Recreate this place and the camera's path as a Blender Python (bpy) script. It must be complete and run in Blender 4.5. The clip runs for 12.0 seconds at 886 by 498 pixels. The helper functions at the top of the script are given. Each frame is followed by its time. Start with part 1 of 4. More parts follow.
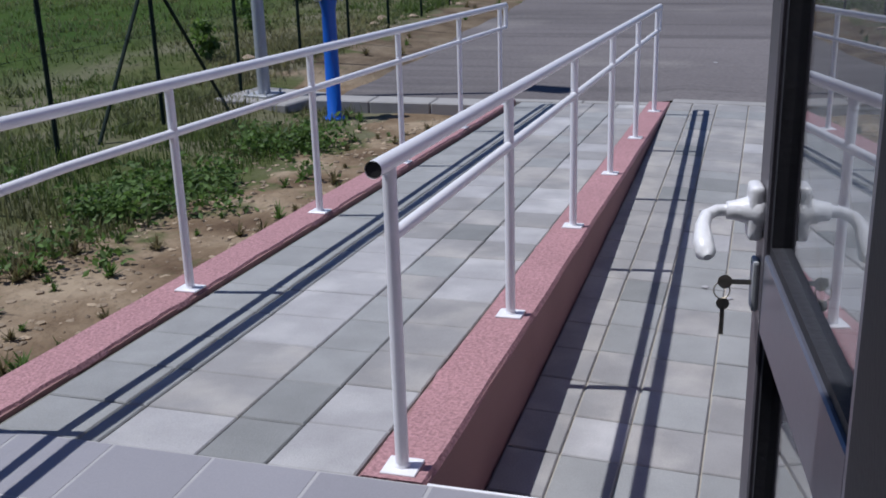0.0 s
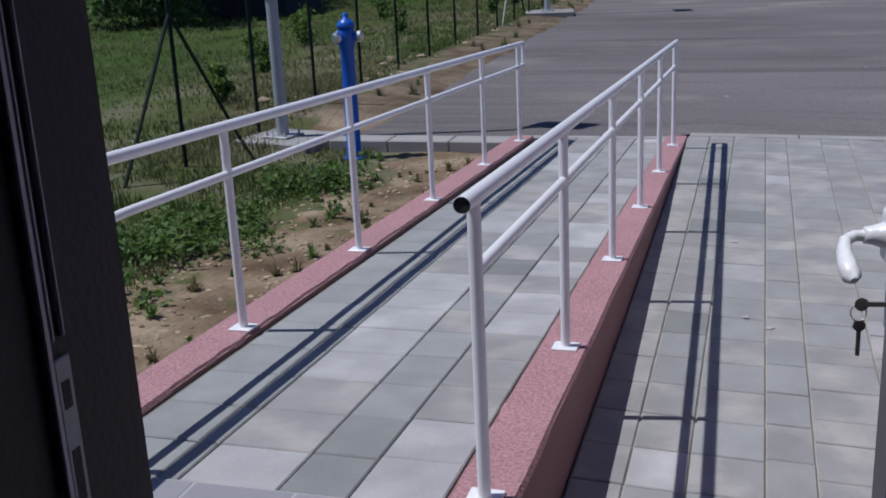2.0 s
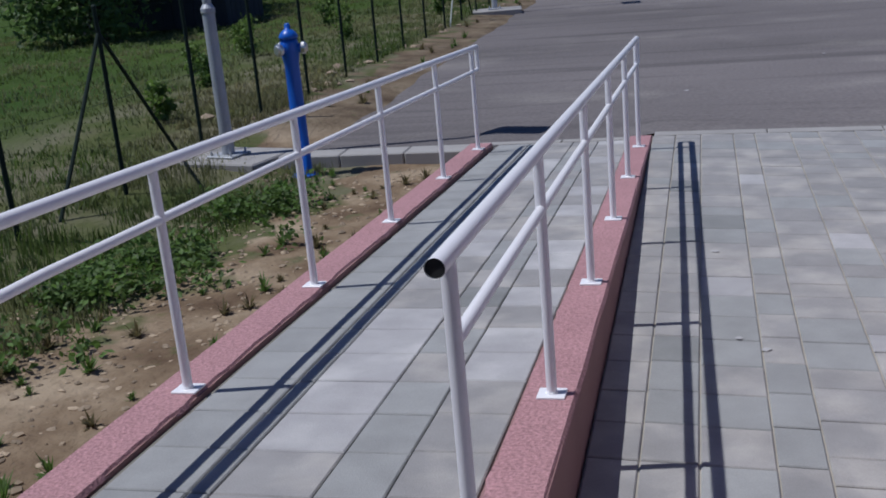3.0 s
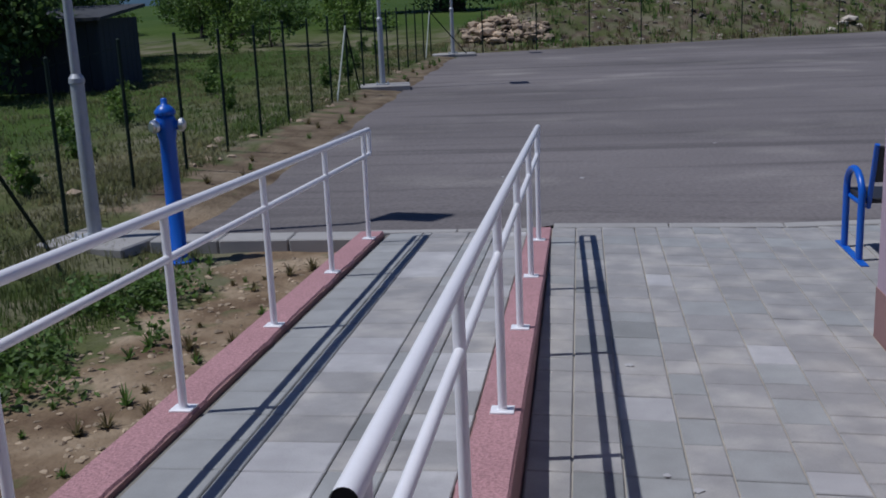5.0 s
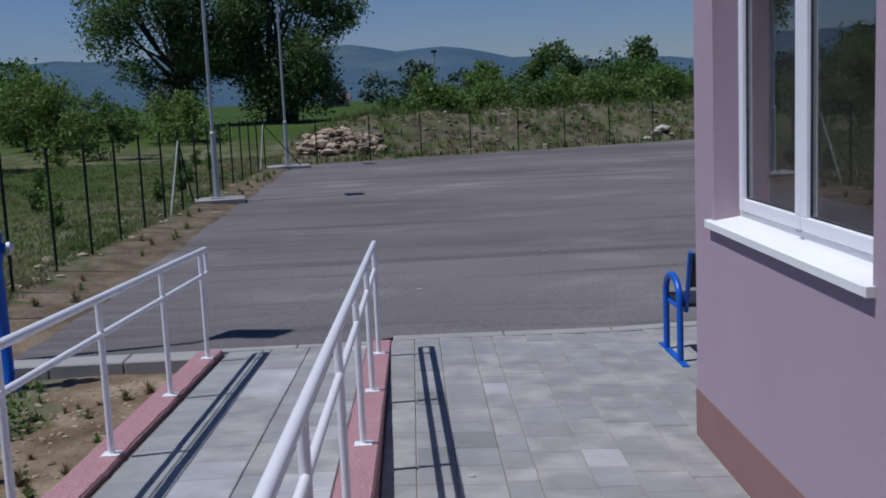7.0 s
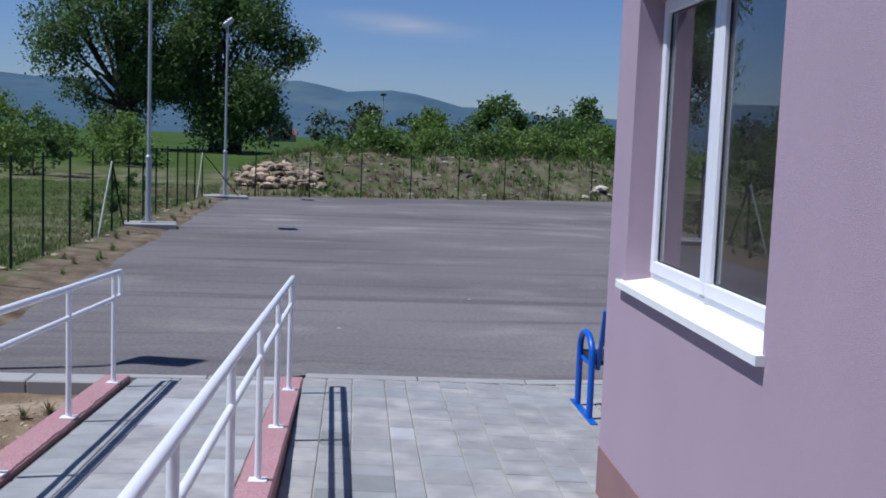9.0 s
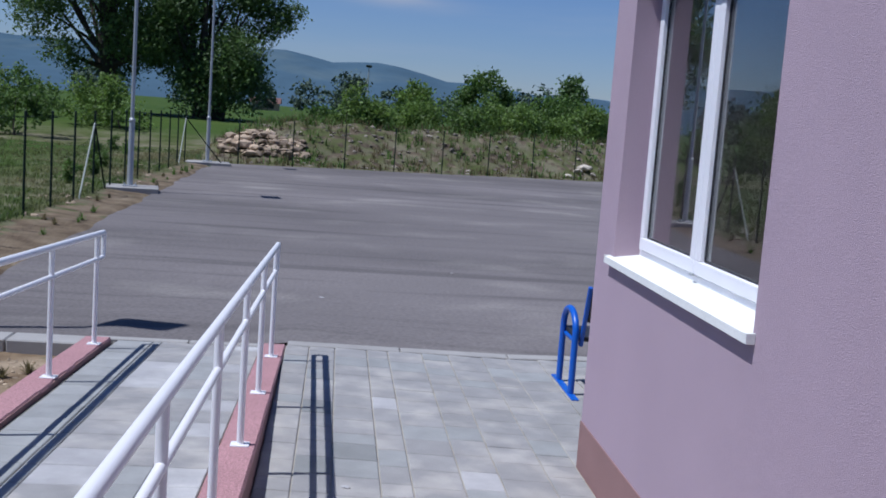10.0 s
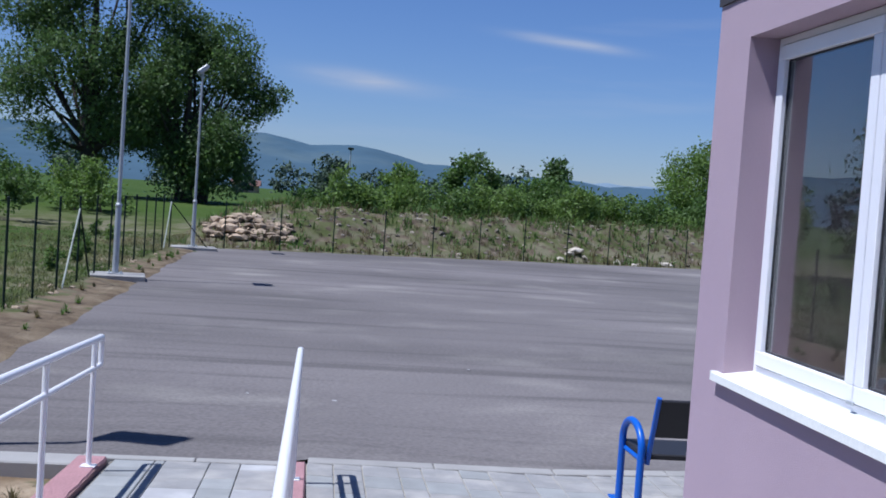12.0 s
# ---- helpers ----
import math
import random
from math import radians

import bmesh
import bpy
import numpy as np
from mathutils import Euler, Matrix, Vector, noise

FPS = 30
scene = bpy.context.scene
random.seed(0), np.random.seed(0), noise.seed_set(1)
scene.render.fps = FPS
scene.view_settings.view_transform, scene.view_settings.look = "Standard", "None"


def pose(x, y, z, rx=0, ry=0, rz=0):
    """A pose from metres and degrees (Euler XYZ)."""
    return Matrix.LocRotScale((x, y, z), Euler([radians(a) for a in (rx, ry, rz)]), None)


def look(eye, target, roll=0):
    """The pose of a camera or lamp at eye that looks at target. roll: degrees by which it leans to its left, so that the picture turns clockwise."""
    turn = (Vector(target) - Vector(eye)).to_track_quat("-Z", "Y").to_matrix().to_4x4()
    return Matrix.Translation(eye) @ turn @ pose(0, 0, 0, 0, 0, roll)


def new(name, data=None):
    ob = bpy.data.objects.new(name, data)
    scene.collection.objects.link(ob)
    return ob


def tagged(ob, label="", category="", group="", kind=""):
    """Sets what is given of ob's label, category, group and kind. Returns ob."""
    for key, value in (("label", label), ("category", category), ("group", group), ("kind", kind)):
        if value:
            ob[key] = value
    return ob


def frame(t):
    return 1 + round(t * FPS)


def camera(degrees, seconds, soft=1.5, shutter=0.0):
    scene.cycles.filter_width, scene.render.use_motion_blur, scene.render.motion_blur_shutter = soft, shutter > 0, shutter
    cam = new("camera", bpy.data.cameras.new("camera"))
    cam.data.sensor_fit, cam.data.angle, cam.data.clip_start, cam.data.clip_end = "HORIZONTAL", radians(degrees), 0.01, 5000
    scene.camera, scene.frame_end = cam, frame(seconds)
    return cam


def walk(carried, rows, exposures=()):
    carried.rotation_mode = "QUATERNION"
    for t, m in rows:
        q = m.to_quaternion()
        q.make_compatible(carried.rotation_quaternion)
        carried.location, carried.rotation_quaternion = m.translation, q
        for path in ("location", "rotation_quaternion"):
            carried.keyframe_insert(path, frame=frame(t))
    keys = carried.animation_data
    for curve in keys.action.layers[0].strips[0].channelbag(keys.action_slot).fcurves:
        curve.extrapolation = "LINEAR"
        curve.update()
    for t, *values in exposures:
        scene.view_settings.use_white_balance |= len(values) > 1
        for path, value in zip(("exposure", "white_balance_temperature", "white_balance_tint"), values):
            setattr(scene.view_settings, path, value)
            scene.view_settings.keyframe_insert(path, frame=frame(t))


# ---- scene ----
cam = camera(45.0, 12.0, soft=1.8)
PATH = [
    (0, (0.925, -2.555, 2.035), (0.369, -0.743, 1.397), -1.7),
    (0.5, (0.871, -2.614, 1.976), (0.321, -0.835, 1.245), -2.6),
    (1, (0.803, -2.688, 1.999), (0.234, -0.935, 1.222), -3.3),
    (1.5, (0.724, -2.708, 2.034), (0.118, -0.924, 1.364), -3.2),
    (2, (0.72, -2.676, 2.051), (0.164, -0.841, 1.48), -2.7),
    (2.5, (0.643, -2.461, 2.033), (0.119, -0.617, 1.463), -5.1),
    (3, (0.556, -2.183, 2.058), (0.077, -0.329, 1.482), -5.1),
    (3.5, (0.404, -2.0, 2.072), (0.083, -0.106, 1.516), -5.1),
    (3.7, (0.406, -1.954, 2.097), (0.123, -0.052, 1.548), -5.1),
    (5.3, (0.333, -1.507, 2.099), (0.072, 0.422, 1.64), -2.3),
    (5.5, (0.318, -1.528, 2.078), (0.06, 0.399, 1.612), -2.5),
    (6, (0.302, -1.552, 2.08), (-0.019, 0.354, 1.565), -4.8),
    (6.5, (0.353, -1.667, 2.164), (0.272, 0.289, 1.751), -3.3),
    (7, (0.363, -1.672, 2.189), (0.41, 0.307, 1.906), -2.6),
    (7.5, (0.371, -1.721, 2.197), (0.504, 0.263, 1.987), -1.9),
    (7.7, (0.384, -1.706, 2.202), (0.542, 0.278, 2.006), -1.6),
    (9.3, (0.509, -1.675, 2.166), (0.692, 0.307, 1.967), 3.1),
    (9.5, (0.497, -1.736, 2.161), (0.748, 0.241, 1.99), 2.1),
    (10, (0.451, -1.646, 2.141), (0.655, 0.328, 1.897), 4.2),
    (10.5, (0.43, -1.377, 2.126), (0.473, 0.612, 1.926), 5.9),
    (11, (0.33, -1.145, 2.16), (0.214, 0.844, 1.986), 5.7),
    (11.2, (0.249, -0.996, 2.163), (0.316, 0.998, 2.026), 4.8),
    (11.5, (0.119, -0.817, 2.164), (0.292, 1.173, 2.069), 3.2),
    (12, (0.06, -0.601, 2.159), (0.296, 1.383, 2.068), 4.0),
]
walk(cam, [(t, look(eye, target, roll)) for t, eye, target, roll in PATH],
     exposures=[(0.0, -0.28, 5800, 12), (1.0, -0.42, 5800, 12), (2.5, -0.46, 5800, 12), (3.7, -0.57, 5800, 12), (5.5, -0.66, 5780, 12), (6.5, -0.69, 5750, 13), (7.5, -0.30, 5650, 12),
                (9.5, -0.04, 5600, 12), (10.5, -0.14, 5600, 12), (11.5, -0.03, 5560, 12), (12.0, 0.20, 5550, 12)])

# ---- world, sun, exposure ----
SUN = Vector((-0.47, -0.108, 1.0)).normalized()
world = bpy.data.worlds.new("sky")
scene.world = world
world.use_nodes = True
wt = world.node_tree
wt.nodes.clear()
w_out = wt.nodes.new("ShaderNodeOutputWorld")
w_bg = wt.nodes.new("ShaderNodeBackground")
w_sky = wt.nodes.new("ShaderNodeTexSky")
w_sky.sky_type = 'NISHITA'
w_sky.sun_disc = False
w_sky.sun_elevation = math.asin(SUN.z)
w_sky.sun_rotation = math.atan2(SUN.x, SUN.y)
w_sky.air_density = 1.1
w_sky.dust_density = 0.05
w_sky.ozone_density = 4.0
w_bg.inputs["Strength"].default_value = 0.056
# thin cirrus streaks
w_tc = wt.nodes.new("ShaderNodeTexCoord")
w_map = wt.nodes.new("ShaderNodeMapping")
w_map.inputs["Rotation"].default_value = (0.0, radians(7), 0.0)
w_map.inputs["Scale"].default_value = (3.0, 2.0, 26.0)
w_noise = wt.nodes.new("ShaderNodeTexNoise")
w_noise.inputs["Scale"].default_value = 1.15
w_noise.inputs["Detail"].default_value = 5.0
w_ramp = wt.nodes.new("ShaderNodeValToRGB")
w_ramp.color_ramp.elements[0].position, w_ramp.color_ramp.elements[1].position = 0.56, 0.80
w_ramp.color_ramp.elements[0].color, w_ramp.color_ramp.elements[1].color = (0, 0, 0, 1), (0.6, 0.6, 0.6, 1)
w_mix = wt.nodes.new("ShaderNodeMix")
w_mix.data_type = 'RGBA'
w_mix.inputs[7].default_value = (7.5, 7.8, 8.6, 1)
wt.links.new(w_tc.outputs["Generated"], w_map.inputs["Vector"])
wt.links.new(w_map.outputs["Vector"], w_noise.inputs["Vector"])
wt.links.new(w_noise.outputs["Fac"], w_ramp.inputs["Fac"])


def sky_math(op, a, b=0.0):
    k = wt.nodes.new("ShaderNodeMath")
    k.operation = op
    for i, v in enumerate((a, b)):
        if isinstance(v, (int, float)):
            k.inputs[i].default_value = v
        else:
            wt.links.new(v, k.inputs[i])
    return k.outputs[0]


# two drawn-out cirrus wisps, each by bearing (east over north), height, half length, half depth and droop
w_sep = wt.nodes.new("ShaderNodeSeparateXYZ")
wt.links.new(w_tc.outputs["Generated"], w_sep.inputs[0])
w_bear = sky_math('DIVIDE', w_sep.outputs[0], w_sep.outputs[1])
w_wisp = wt.nodes.new("ShaderNodeMapping")
w_wisp.inputs["Scale"].default_value = (14.0, 6.0, 90.0)
w_fray = wt.nodes.new("ShaderNodeTexNoise")
w_fray.inputs["Scale"].default_value, w_fray.inputs["Detail"].default_value = 1.0, 6.0
wt.links.new(w_tc.outputs["Generated"], w_wisp.inputs["Vector"])
wt.links.new(w_wisp.outputs["Vector"], w_fray.inputs["Vector"])
w_cover = sky_math('MULTIPLY', w_ramp.outputs["Color"], 0.35)
for bearing, height, half, depth, droop, thick in ((0.032, 0.1050, 0.050, 0.0075, -0.062, 1.25), (0.226, 0.1507, 0.046, 0.0042, -0.094, 1.5)):
    along = sky_math('SUBTRACT', w_bear, bearing)
    across = sky_math('SUBTRACT', sky_math('SUBTRACT', w_sep.outputs[2], height), sky_math('MULTIPLY', along, droop))
    along, across = sky_math('DIVIDE', along, half), sky_math('DIVIDE', across, depth)
    reach = sky_math('ADD', sky_math('MULTIPLY', along, along), sky_math('MULTIPLY', across, across))
    wisp = sky_math('MULTIPLY', sky_math('POWER', 2.718, sky_math('MULTIPLY', reach, -1.0)), thick)
    w_cover = sky_math('ADD', w_cover, sky_math('MULTIPLY', wisp, w_fray.outputs["Fac"]))
wt.links.new(w_cover, w_mix.inputs[0])
w_tint = wt.nodes.new("ShaderNodeVectorMath")
w_tint.operation = 'MULTIPLY'
w_tint.inputs[1].default_value = (0.90, 1.0, 1.32)
wt.links.new(w_sky.outputs["Color"], w_tint.inputs[0])
wt.links.new(w_tint.outputs[0], w_mix.inputs[6])
wt.links.new(w_mix.outputs[2], w_bg.inputs["Color"])
wt.links.new(w_bg.outputs["Background"], w_out.inputs["Surface"])

sun_data = bpy.data.lights.new("sun", 'SUN')
sun_data.energy = 4.9
sun_data.angle = radians(0.53)
sun_data.color = (1.0, 0.95, 0.88)
sun_lamp = new("sun", sun_data)
sun_lamp.matrix_world = look(SUN * 30, (0, 0, 0))


# ---- materials ----
def material(name, base, rough=0.7, metal=0.0, spread=0.12, scale=6.0, fine=90.0, bump=0.15, second=None, amount=0.0,
             per_object=0.0, stretch=(1, 1, 1), coords="Object", per_island=0.0, spec=0.5, grain=0.06):
    """A surface with broad stains, fine grain and relief; second is a colour that comes in by patches."""
    m = bpy.data.materials.new(name)
    m.use_nodes = True
    n, l = m.node_tree.nodes, m.node_tree.links
    b = n["Principled BSDF"]
    b.inputs["Roughness"].default_value, b.inputs["Metallic"].default_value = rough, metal
    b.inputs["Specular IOR Level"].default_value = spec
    tc, mp = n.new("ShaderNodeTexCoord"), n.new("ShaderNodeMapping")
    mp.inputs["Scale"].default_value = stretch
    l.new(tc.outputs[coords], mp.inputs["Vector"])
    if per_object:
        l.new(n.new("ShaderNodeObjectInfo").outputs["Location"], mp.inputs["Location"])

    def noise_tex(s, detail=4.0):
        t = n.new("ShaderNodeTexNoise")
        t.inputs["Scale"].default_value, t.inputs["Detail"].default_value = s, detail
        l.new(mp.outputs["Vector"], t.inputs["Vector"])
        return t

    def math_node(op, a, c):
        k = n.new("ShaderNodeMath")
        k.operation = op
        for i, v in enumerate((a, c)):
            if isinstance(v, float):
                k.inputs[i].default_value = v
            else:
                l.new(v, k.inputs[i])
        return k.outputs[0]

    broad, small = noise_tex(scale), noise_tex(fine, 3.0)
    v = math_node('MULTIPLY_ADD', broad.outputs["Fac"], spread * 3.0)
    v.node.inputs[2].default_value = 1.0 - spread * 1.5
    g = math_node('MULTIPLY_ADD', small.outputs["Fac"], grain * 4.0)
    g.node.inputs[2].default_value = 1.0 - grain * 2.0
    v = math_node('MULTIPLY', v, g)
    for kind, size in (("object", per_object), ("island", per_island)):
        if size:
            if kind == "object":
                r = n.new("ShaderNodeObjectInfo").outputs["Random"]
            else:
                r = n.new("ShaderNodeNewGeometry").outputs["Random Per Island"]
            k = math_node('MULTIPLY_ADD', r, size * 2.0)
            k.node.inputs[2].default_value = 1.0 - size
            v = math_node('MULTIPLY', v, k)
    colour = None
    if second:
        mix = n.new("ShaderNodeMix")
        mix.data_type = 'RGBA'
        mix.inputs[6].default_value, mix.inputs[7].default_value = (*base, 1), (*second, 1)
        patch = noise_tex(scale * 0.6, 6.0)
        pr = n.new("ShaderNodeMapRange")
        pr.inputs[1].default_value, pr.inputs[2].default_value = 0.62 - amount * 0.4, 0.72 - amount * 0.2
        l.new(patch.outputs["Fac"], pr.inputs[0])
        l.new(pr.outputs[0], mix.inputs[0])
        colour = mix.outputs[2]
    scaled = n.new("ShaderNodeVectorMath")
    scaled.operation = 'SCALE'
    if colour:
        l.new(colour, scaled.inputs[0])
    else:
        scaled.inputs[0].default_value = base
    l.new(v, scaled.inputs["Scale"])
    l.new(scaled.outputs[0], b.inputs["Base Color"])
    if bump:
        bn = n.new("ShaderNodeBump")
        bn.inputs["Strength"].default_value, bn.inputs["Distance"].default_value = bump, 0.01
        l.new(small.outputs["Fac"], bn.inputs["Height"])
        l.new(bn.outputs["Normal"], b.inputs["Normal"])
    return m


def glass_material(name, tint, rough=0.0, ior=1.5):
    m = bpy.data.materials.new(name)
    m.use_nodes = True
    b = m.node_tree.nodes["Principled BSDF"]
    b.inputs["Base Color"].default_value = (*tint, 1)
    b.inputs["Roughness"].default_value = rough
    b.inputs["Transmission Weight"].default_value = 1.0
    b.inputs["IOR"].default_value = ior
    return m


M_WHITE = material("white_paint", (0.80, 0.80, 0.82), 0.32, spread=0.03, scale=5, fine=60, bump=0.03, grain=0.02)
M_HOLLOW = material("pipe_shade", (0.02, 0.02, 0.02), 0.9, spread=0.1)
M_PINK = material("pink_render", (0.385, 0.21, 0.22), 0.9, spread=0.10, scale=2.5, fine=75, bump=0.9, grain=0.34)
M_PINK_SIDE = material("plinth_and_shaded_side", (0.285, 0.165, 0.155), 0.9, spread=0.08, scale=3, fine=170, bump=0.5, grain=0.14)
M_LILAC = material("lilac_render", (0.425, 0.325, 0.385), 0.92, spread=0.05, scale=1.2, fine=220, bump=0.45, grain=0.05)
M_PAVER = material("concrete_paver", (0.27, 0.265, 0.26), 0.88, spread=0.17, scale=5.0, fine=160, bump=0.3, grain=0.08, per_object=0.05,
                   second=(0.36, 0.345, 0.325), amount=0.4, coords="Object")
M_PAVER_BLUE = material("bluish_paver", (0.28, 0.285, 0.28), 0.88, spread=0.17, scale=5.0, fine=160, bump=0.3, grain=0.08, per_object=0.08)
M_PAVER_DARK = material("dark_paver", (0.215, 0.22, 0.215), 0.9, spread=0.17, scale=5.0, fine=160, bump=0.3, grain=0.08, per_object=0.05)
M_PAVER_LIGHT = material("pale_paver", (0.355, 0.35, 0.352), 0.88, second=(0.43, 0.425, 0.42), amount=0.35, spread=0.17, scale=5.0, fine=160, bump=0.3, grain=0.08, per_object=0.07)
M_JOINT = material("joint_sand", (0.19, 0.175, 0.15), 0.95, spread=0.2, scale=8, fine=200, bump=0.3)
M_PORCH = material("grey_porch_tile", (0.27, 0.265, 0.285), 0.55, spread=0.06, scale=2.5, fine=200, bump=0.05, per_object=0.04)
M_JOINT_PALE = material("pale_joint_sand", (0.36, 0.33, 0.28), 0.95, spread=0.2, scale=5, fine=200, bump=0.3)
M_GROUT = material("pale_grout", (0.37, 0.365, 0.37), 0.9, spread=0.1)
M_CONCRETE = material("kerb_concrete", (0.31, 0.30, 0.285), 0.9, spread=0.14, scale=3, fine=90, bump=0.3, per_object=0.06)
M_BLUE = material("blue_enamel", (0.012, 0.105, 0.50), 0.35, spread=0.06, scale=6, fine=80, bump=0.04)
M_BLACK = material("black_bench_panel", (0.018, 0.018, 0.022), 0.55, spread=0.15, bump=0.1)
M_CHROME = material("worn_aluminium", (0.70, 0.69, 0.66), 0.35, metal=1.0, spread=0.1)
M_GALV = material("galvanised_steel", (0.42, 0.44, 0.46), 0.5, metal=0.35, spread=0.10, scale=5, fine=50, bump=0.05)
M_FENCE = material("dark_green_steel", (0.012, 0.024, 0.018), 0.75, spread=0.1, spec=0.2)
M_FENCE_PALE = material("weathered_pale_steel", (0.30, 0.33, 0.29), 0.6, spread=0.1)
M_DOOR = material("brown_grey_aluminium", (0.105, 0.10, 0.115), 0.38, metal=0.2, spread=0.05, bump=0.02)
M_DOOR_LIGHT = material("silver_aluminium", (0.42, 0.41, 0.45), 0.35, metal=0.4, spread=0.05, bump=0.02)
# mid rail metal, with the blue of the reflected sky in its base colour
M_DOOR_RAIL = material("sky_tinted_aluminium", (0.20, 0.205, 0.25), 0.32, metal=0.6, spread=0.05, bump=0.02)
M_JAMB = material("dark_jamb", (0.032, 0.026, 0.032), 0.6, spread=0.1)
M_HANDLE = material("off_white_handle", (0.72, 0.72, 0.74), 0.3, spread=0.03)
M_KEY = material("nickel_key", (0.48, 0.43, 0.34), 0.35, metal=0.9, spread=0.2)
M_PVC = material("white_pvc", (0.82, 0.82, 0.86), 0.3, spread=0.02, bump=0.02, grain=0.01)
M_SILL = material("white_sill", (0.78, 0.79, 0.76), 0.5, spread=0.04, bump=0.05)
M_GASKET = material("black_gasket", (0.015, 0.015, 0.02), 0.6)
M_GLASS = glass_material("window_glass", (0.75, 0.80, 0.80), ior=2.05)
M_DOOR_GLASS = glass_material("door_glass", (0.42, 0.46, 0.49))
M_PLASTER = material("interior_plaster", (0.30, 0.31, 0.29), 0.9, spread=0.06, scale=1.5, fine=120)
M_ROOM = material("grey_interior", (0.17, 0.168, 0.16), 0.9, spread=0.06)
M_FASCIA = material("dark_fascia", (0.05, 0.045, 0.05), 0.6)
M_BARK = material("bark", (0.055, 0.045, 0.035), 0.95, spread=0.25, scale=2, fine=30, bump=0.8, stretch=(1, 1, 0.25))
M_LEAF = material("leaf_dark", (0.092, 0.158, 0.043), 0.6, spread=0.25, scale=0.7, fine=20, bump=0.0, per_island=0.4)
M_LEAF2 = material("leaf_mid", (0.090, 0.160, 0.034), 0.6, spread=0.25, scale=0.7, fine=20, bump=0.0, per_island=0.4)
M_LEAF3 = material("leaf_light", (0.14, 0.225, 0.045), 0.6, spread=0.25, scale=0.7, fine=20, bump=0.0, per_island=0.4)
# duller, bluer leaf green: the haze over the far trees is in this colour
M_LEAF_FAR = material("leaf_far_hazed", (0.060, 0.095, 0.060), 0.8, spread=0.2, scale=0.3, fine=10, bump=0.0, per_island=0.3)
M_GRASS = material("grass_blades", (0.080, 0.126, 0.026), 0.7, spread=0.3, scale=0.5, fine=8, bump=0.0, per_island=0.45, second=(0.19, 0.175, 0.085), amount=0.5)
M_WEED = material("weed_leaves", (0.098, 0.172, 0.036), 0.65, spread=0.2, scale=2, fine=20, bump=0.0, per_island=0.4)
M_DRY = material("dry_weeds", (0.14, 0.12, 0.055), 0.85, spread=0.25, scale=1, fine=20, bump=0.0, per_island=0.4)
M_STONE = material("pale_rubble", (0.33, 0.255, 0.18), 0.92, spread=0.2, scale=2.5, fine=30, bump=0.6, per_island=0.5)
M_BOULDER = material("pale_limestone", (0.46, 0.41, 0.34), 0.92, spread=0.2, scale=2.5, fine=30, bump=0.6)
# distance haze is mixed into both hill colours, stronger for the far ridge
M_HILL = material("wooded_hill_hazed", (0.062, 0.105, 0.145), 1.0, spread=0.16, scale=0.006, fine=0.05, bump=0.0, second=(0.095, 0.135, 0.155), amount=0.12, spec=0.0)
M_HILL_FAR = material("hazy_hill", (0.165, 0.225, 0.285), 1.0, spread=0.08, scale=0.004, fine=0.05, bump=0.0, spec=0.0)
M_ROOF = material("red_roof", (0.15, 0.08, 0.065), 0.9, spread=0.15)
M_SHED = material("grey_shed_boards", (0.04, 0.044, 0.052), 0.9, spread=0.2, scale=2, stretch=(4, 4, 0.5))



def thin_leaf(m, share):
    """Lets part of the light through, as leaves do."""
    n, l = m.node_tree.nodes, m.node_tree.links
    b, out = n["Principled BSDF"], n["Material Output"]
    t, mix = n.new("ShaderNodeBsdfTranslucent"), n.new("ShaderNodeMixShader")
    l.new(b.inputs["Base Color"].links[0].from_socket, t.inputs["Color"])
    mix.inputs[0].default_value = share
    l.new(b.outputs[0], mix.inputs[1]), l.new(t.outputs[0], mix.inputs[2])
    l.new(mix.outputs[0], out.inputs["Surface"])


for leafy in (M_LEAF, M_LEAF2, M_LEAF3, M_GRASS, M_WEED, M_DRY):
    thin_leaf(leafy, 0.45)


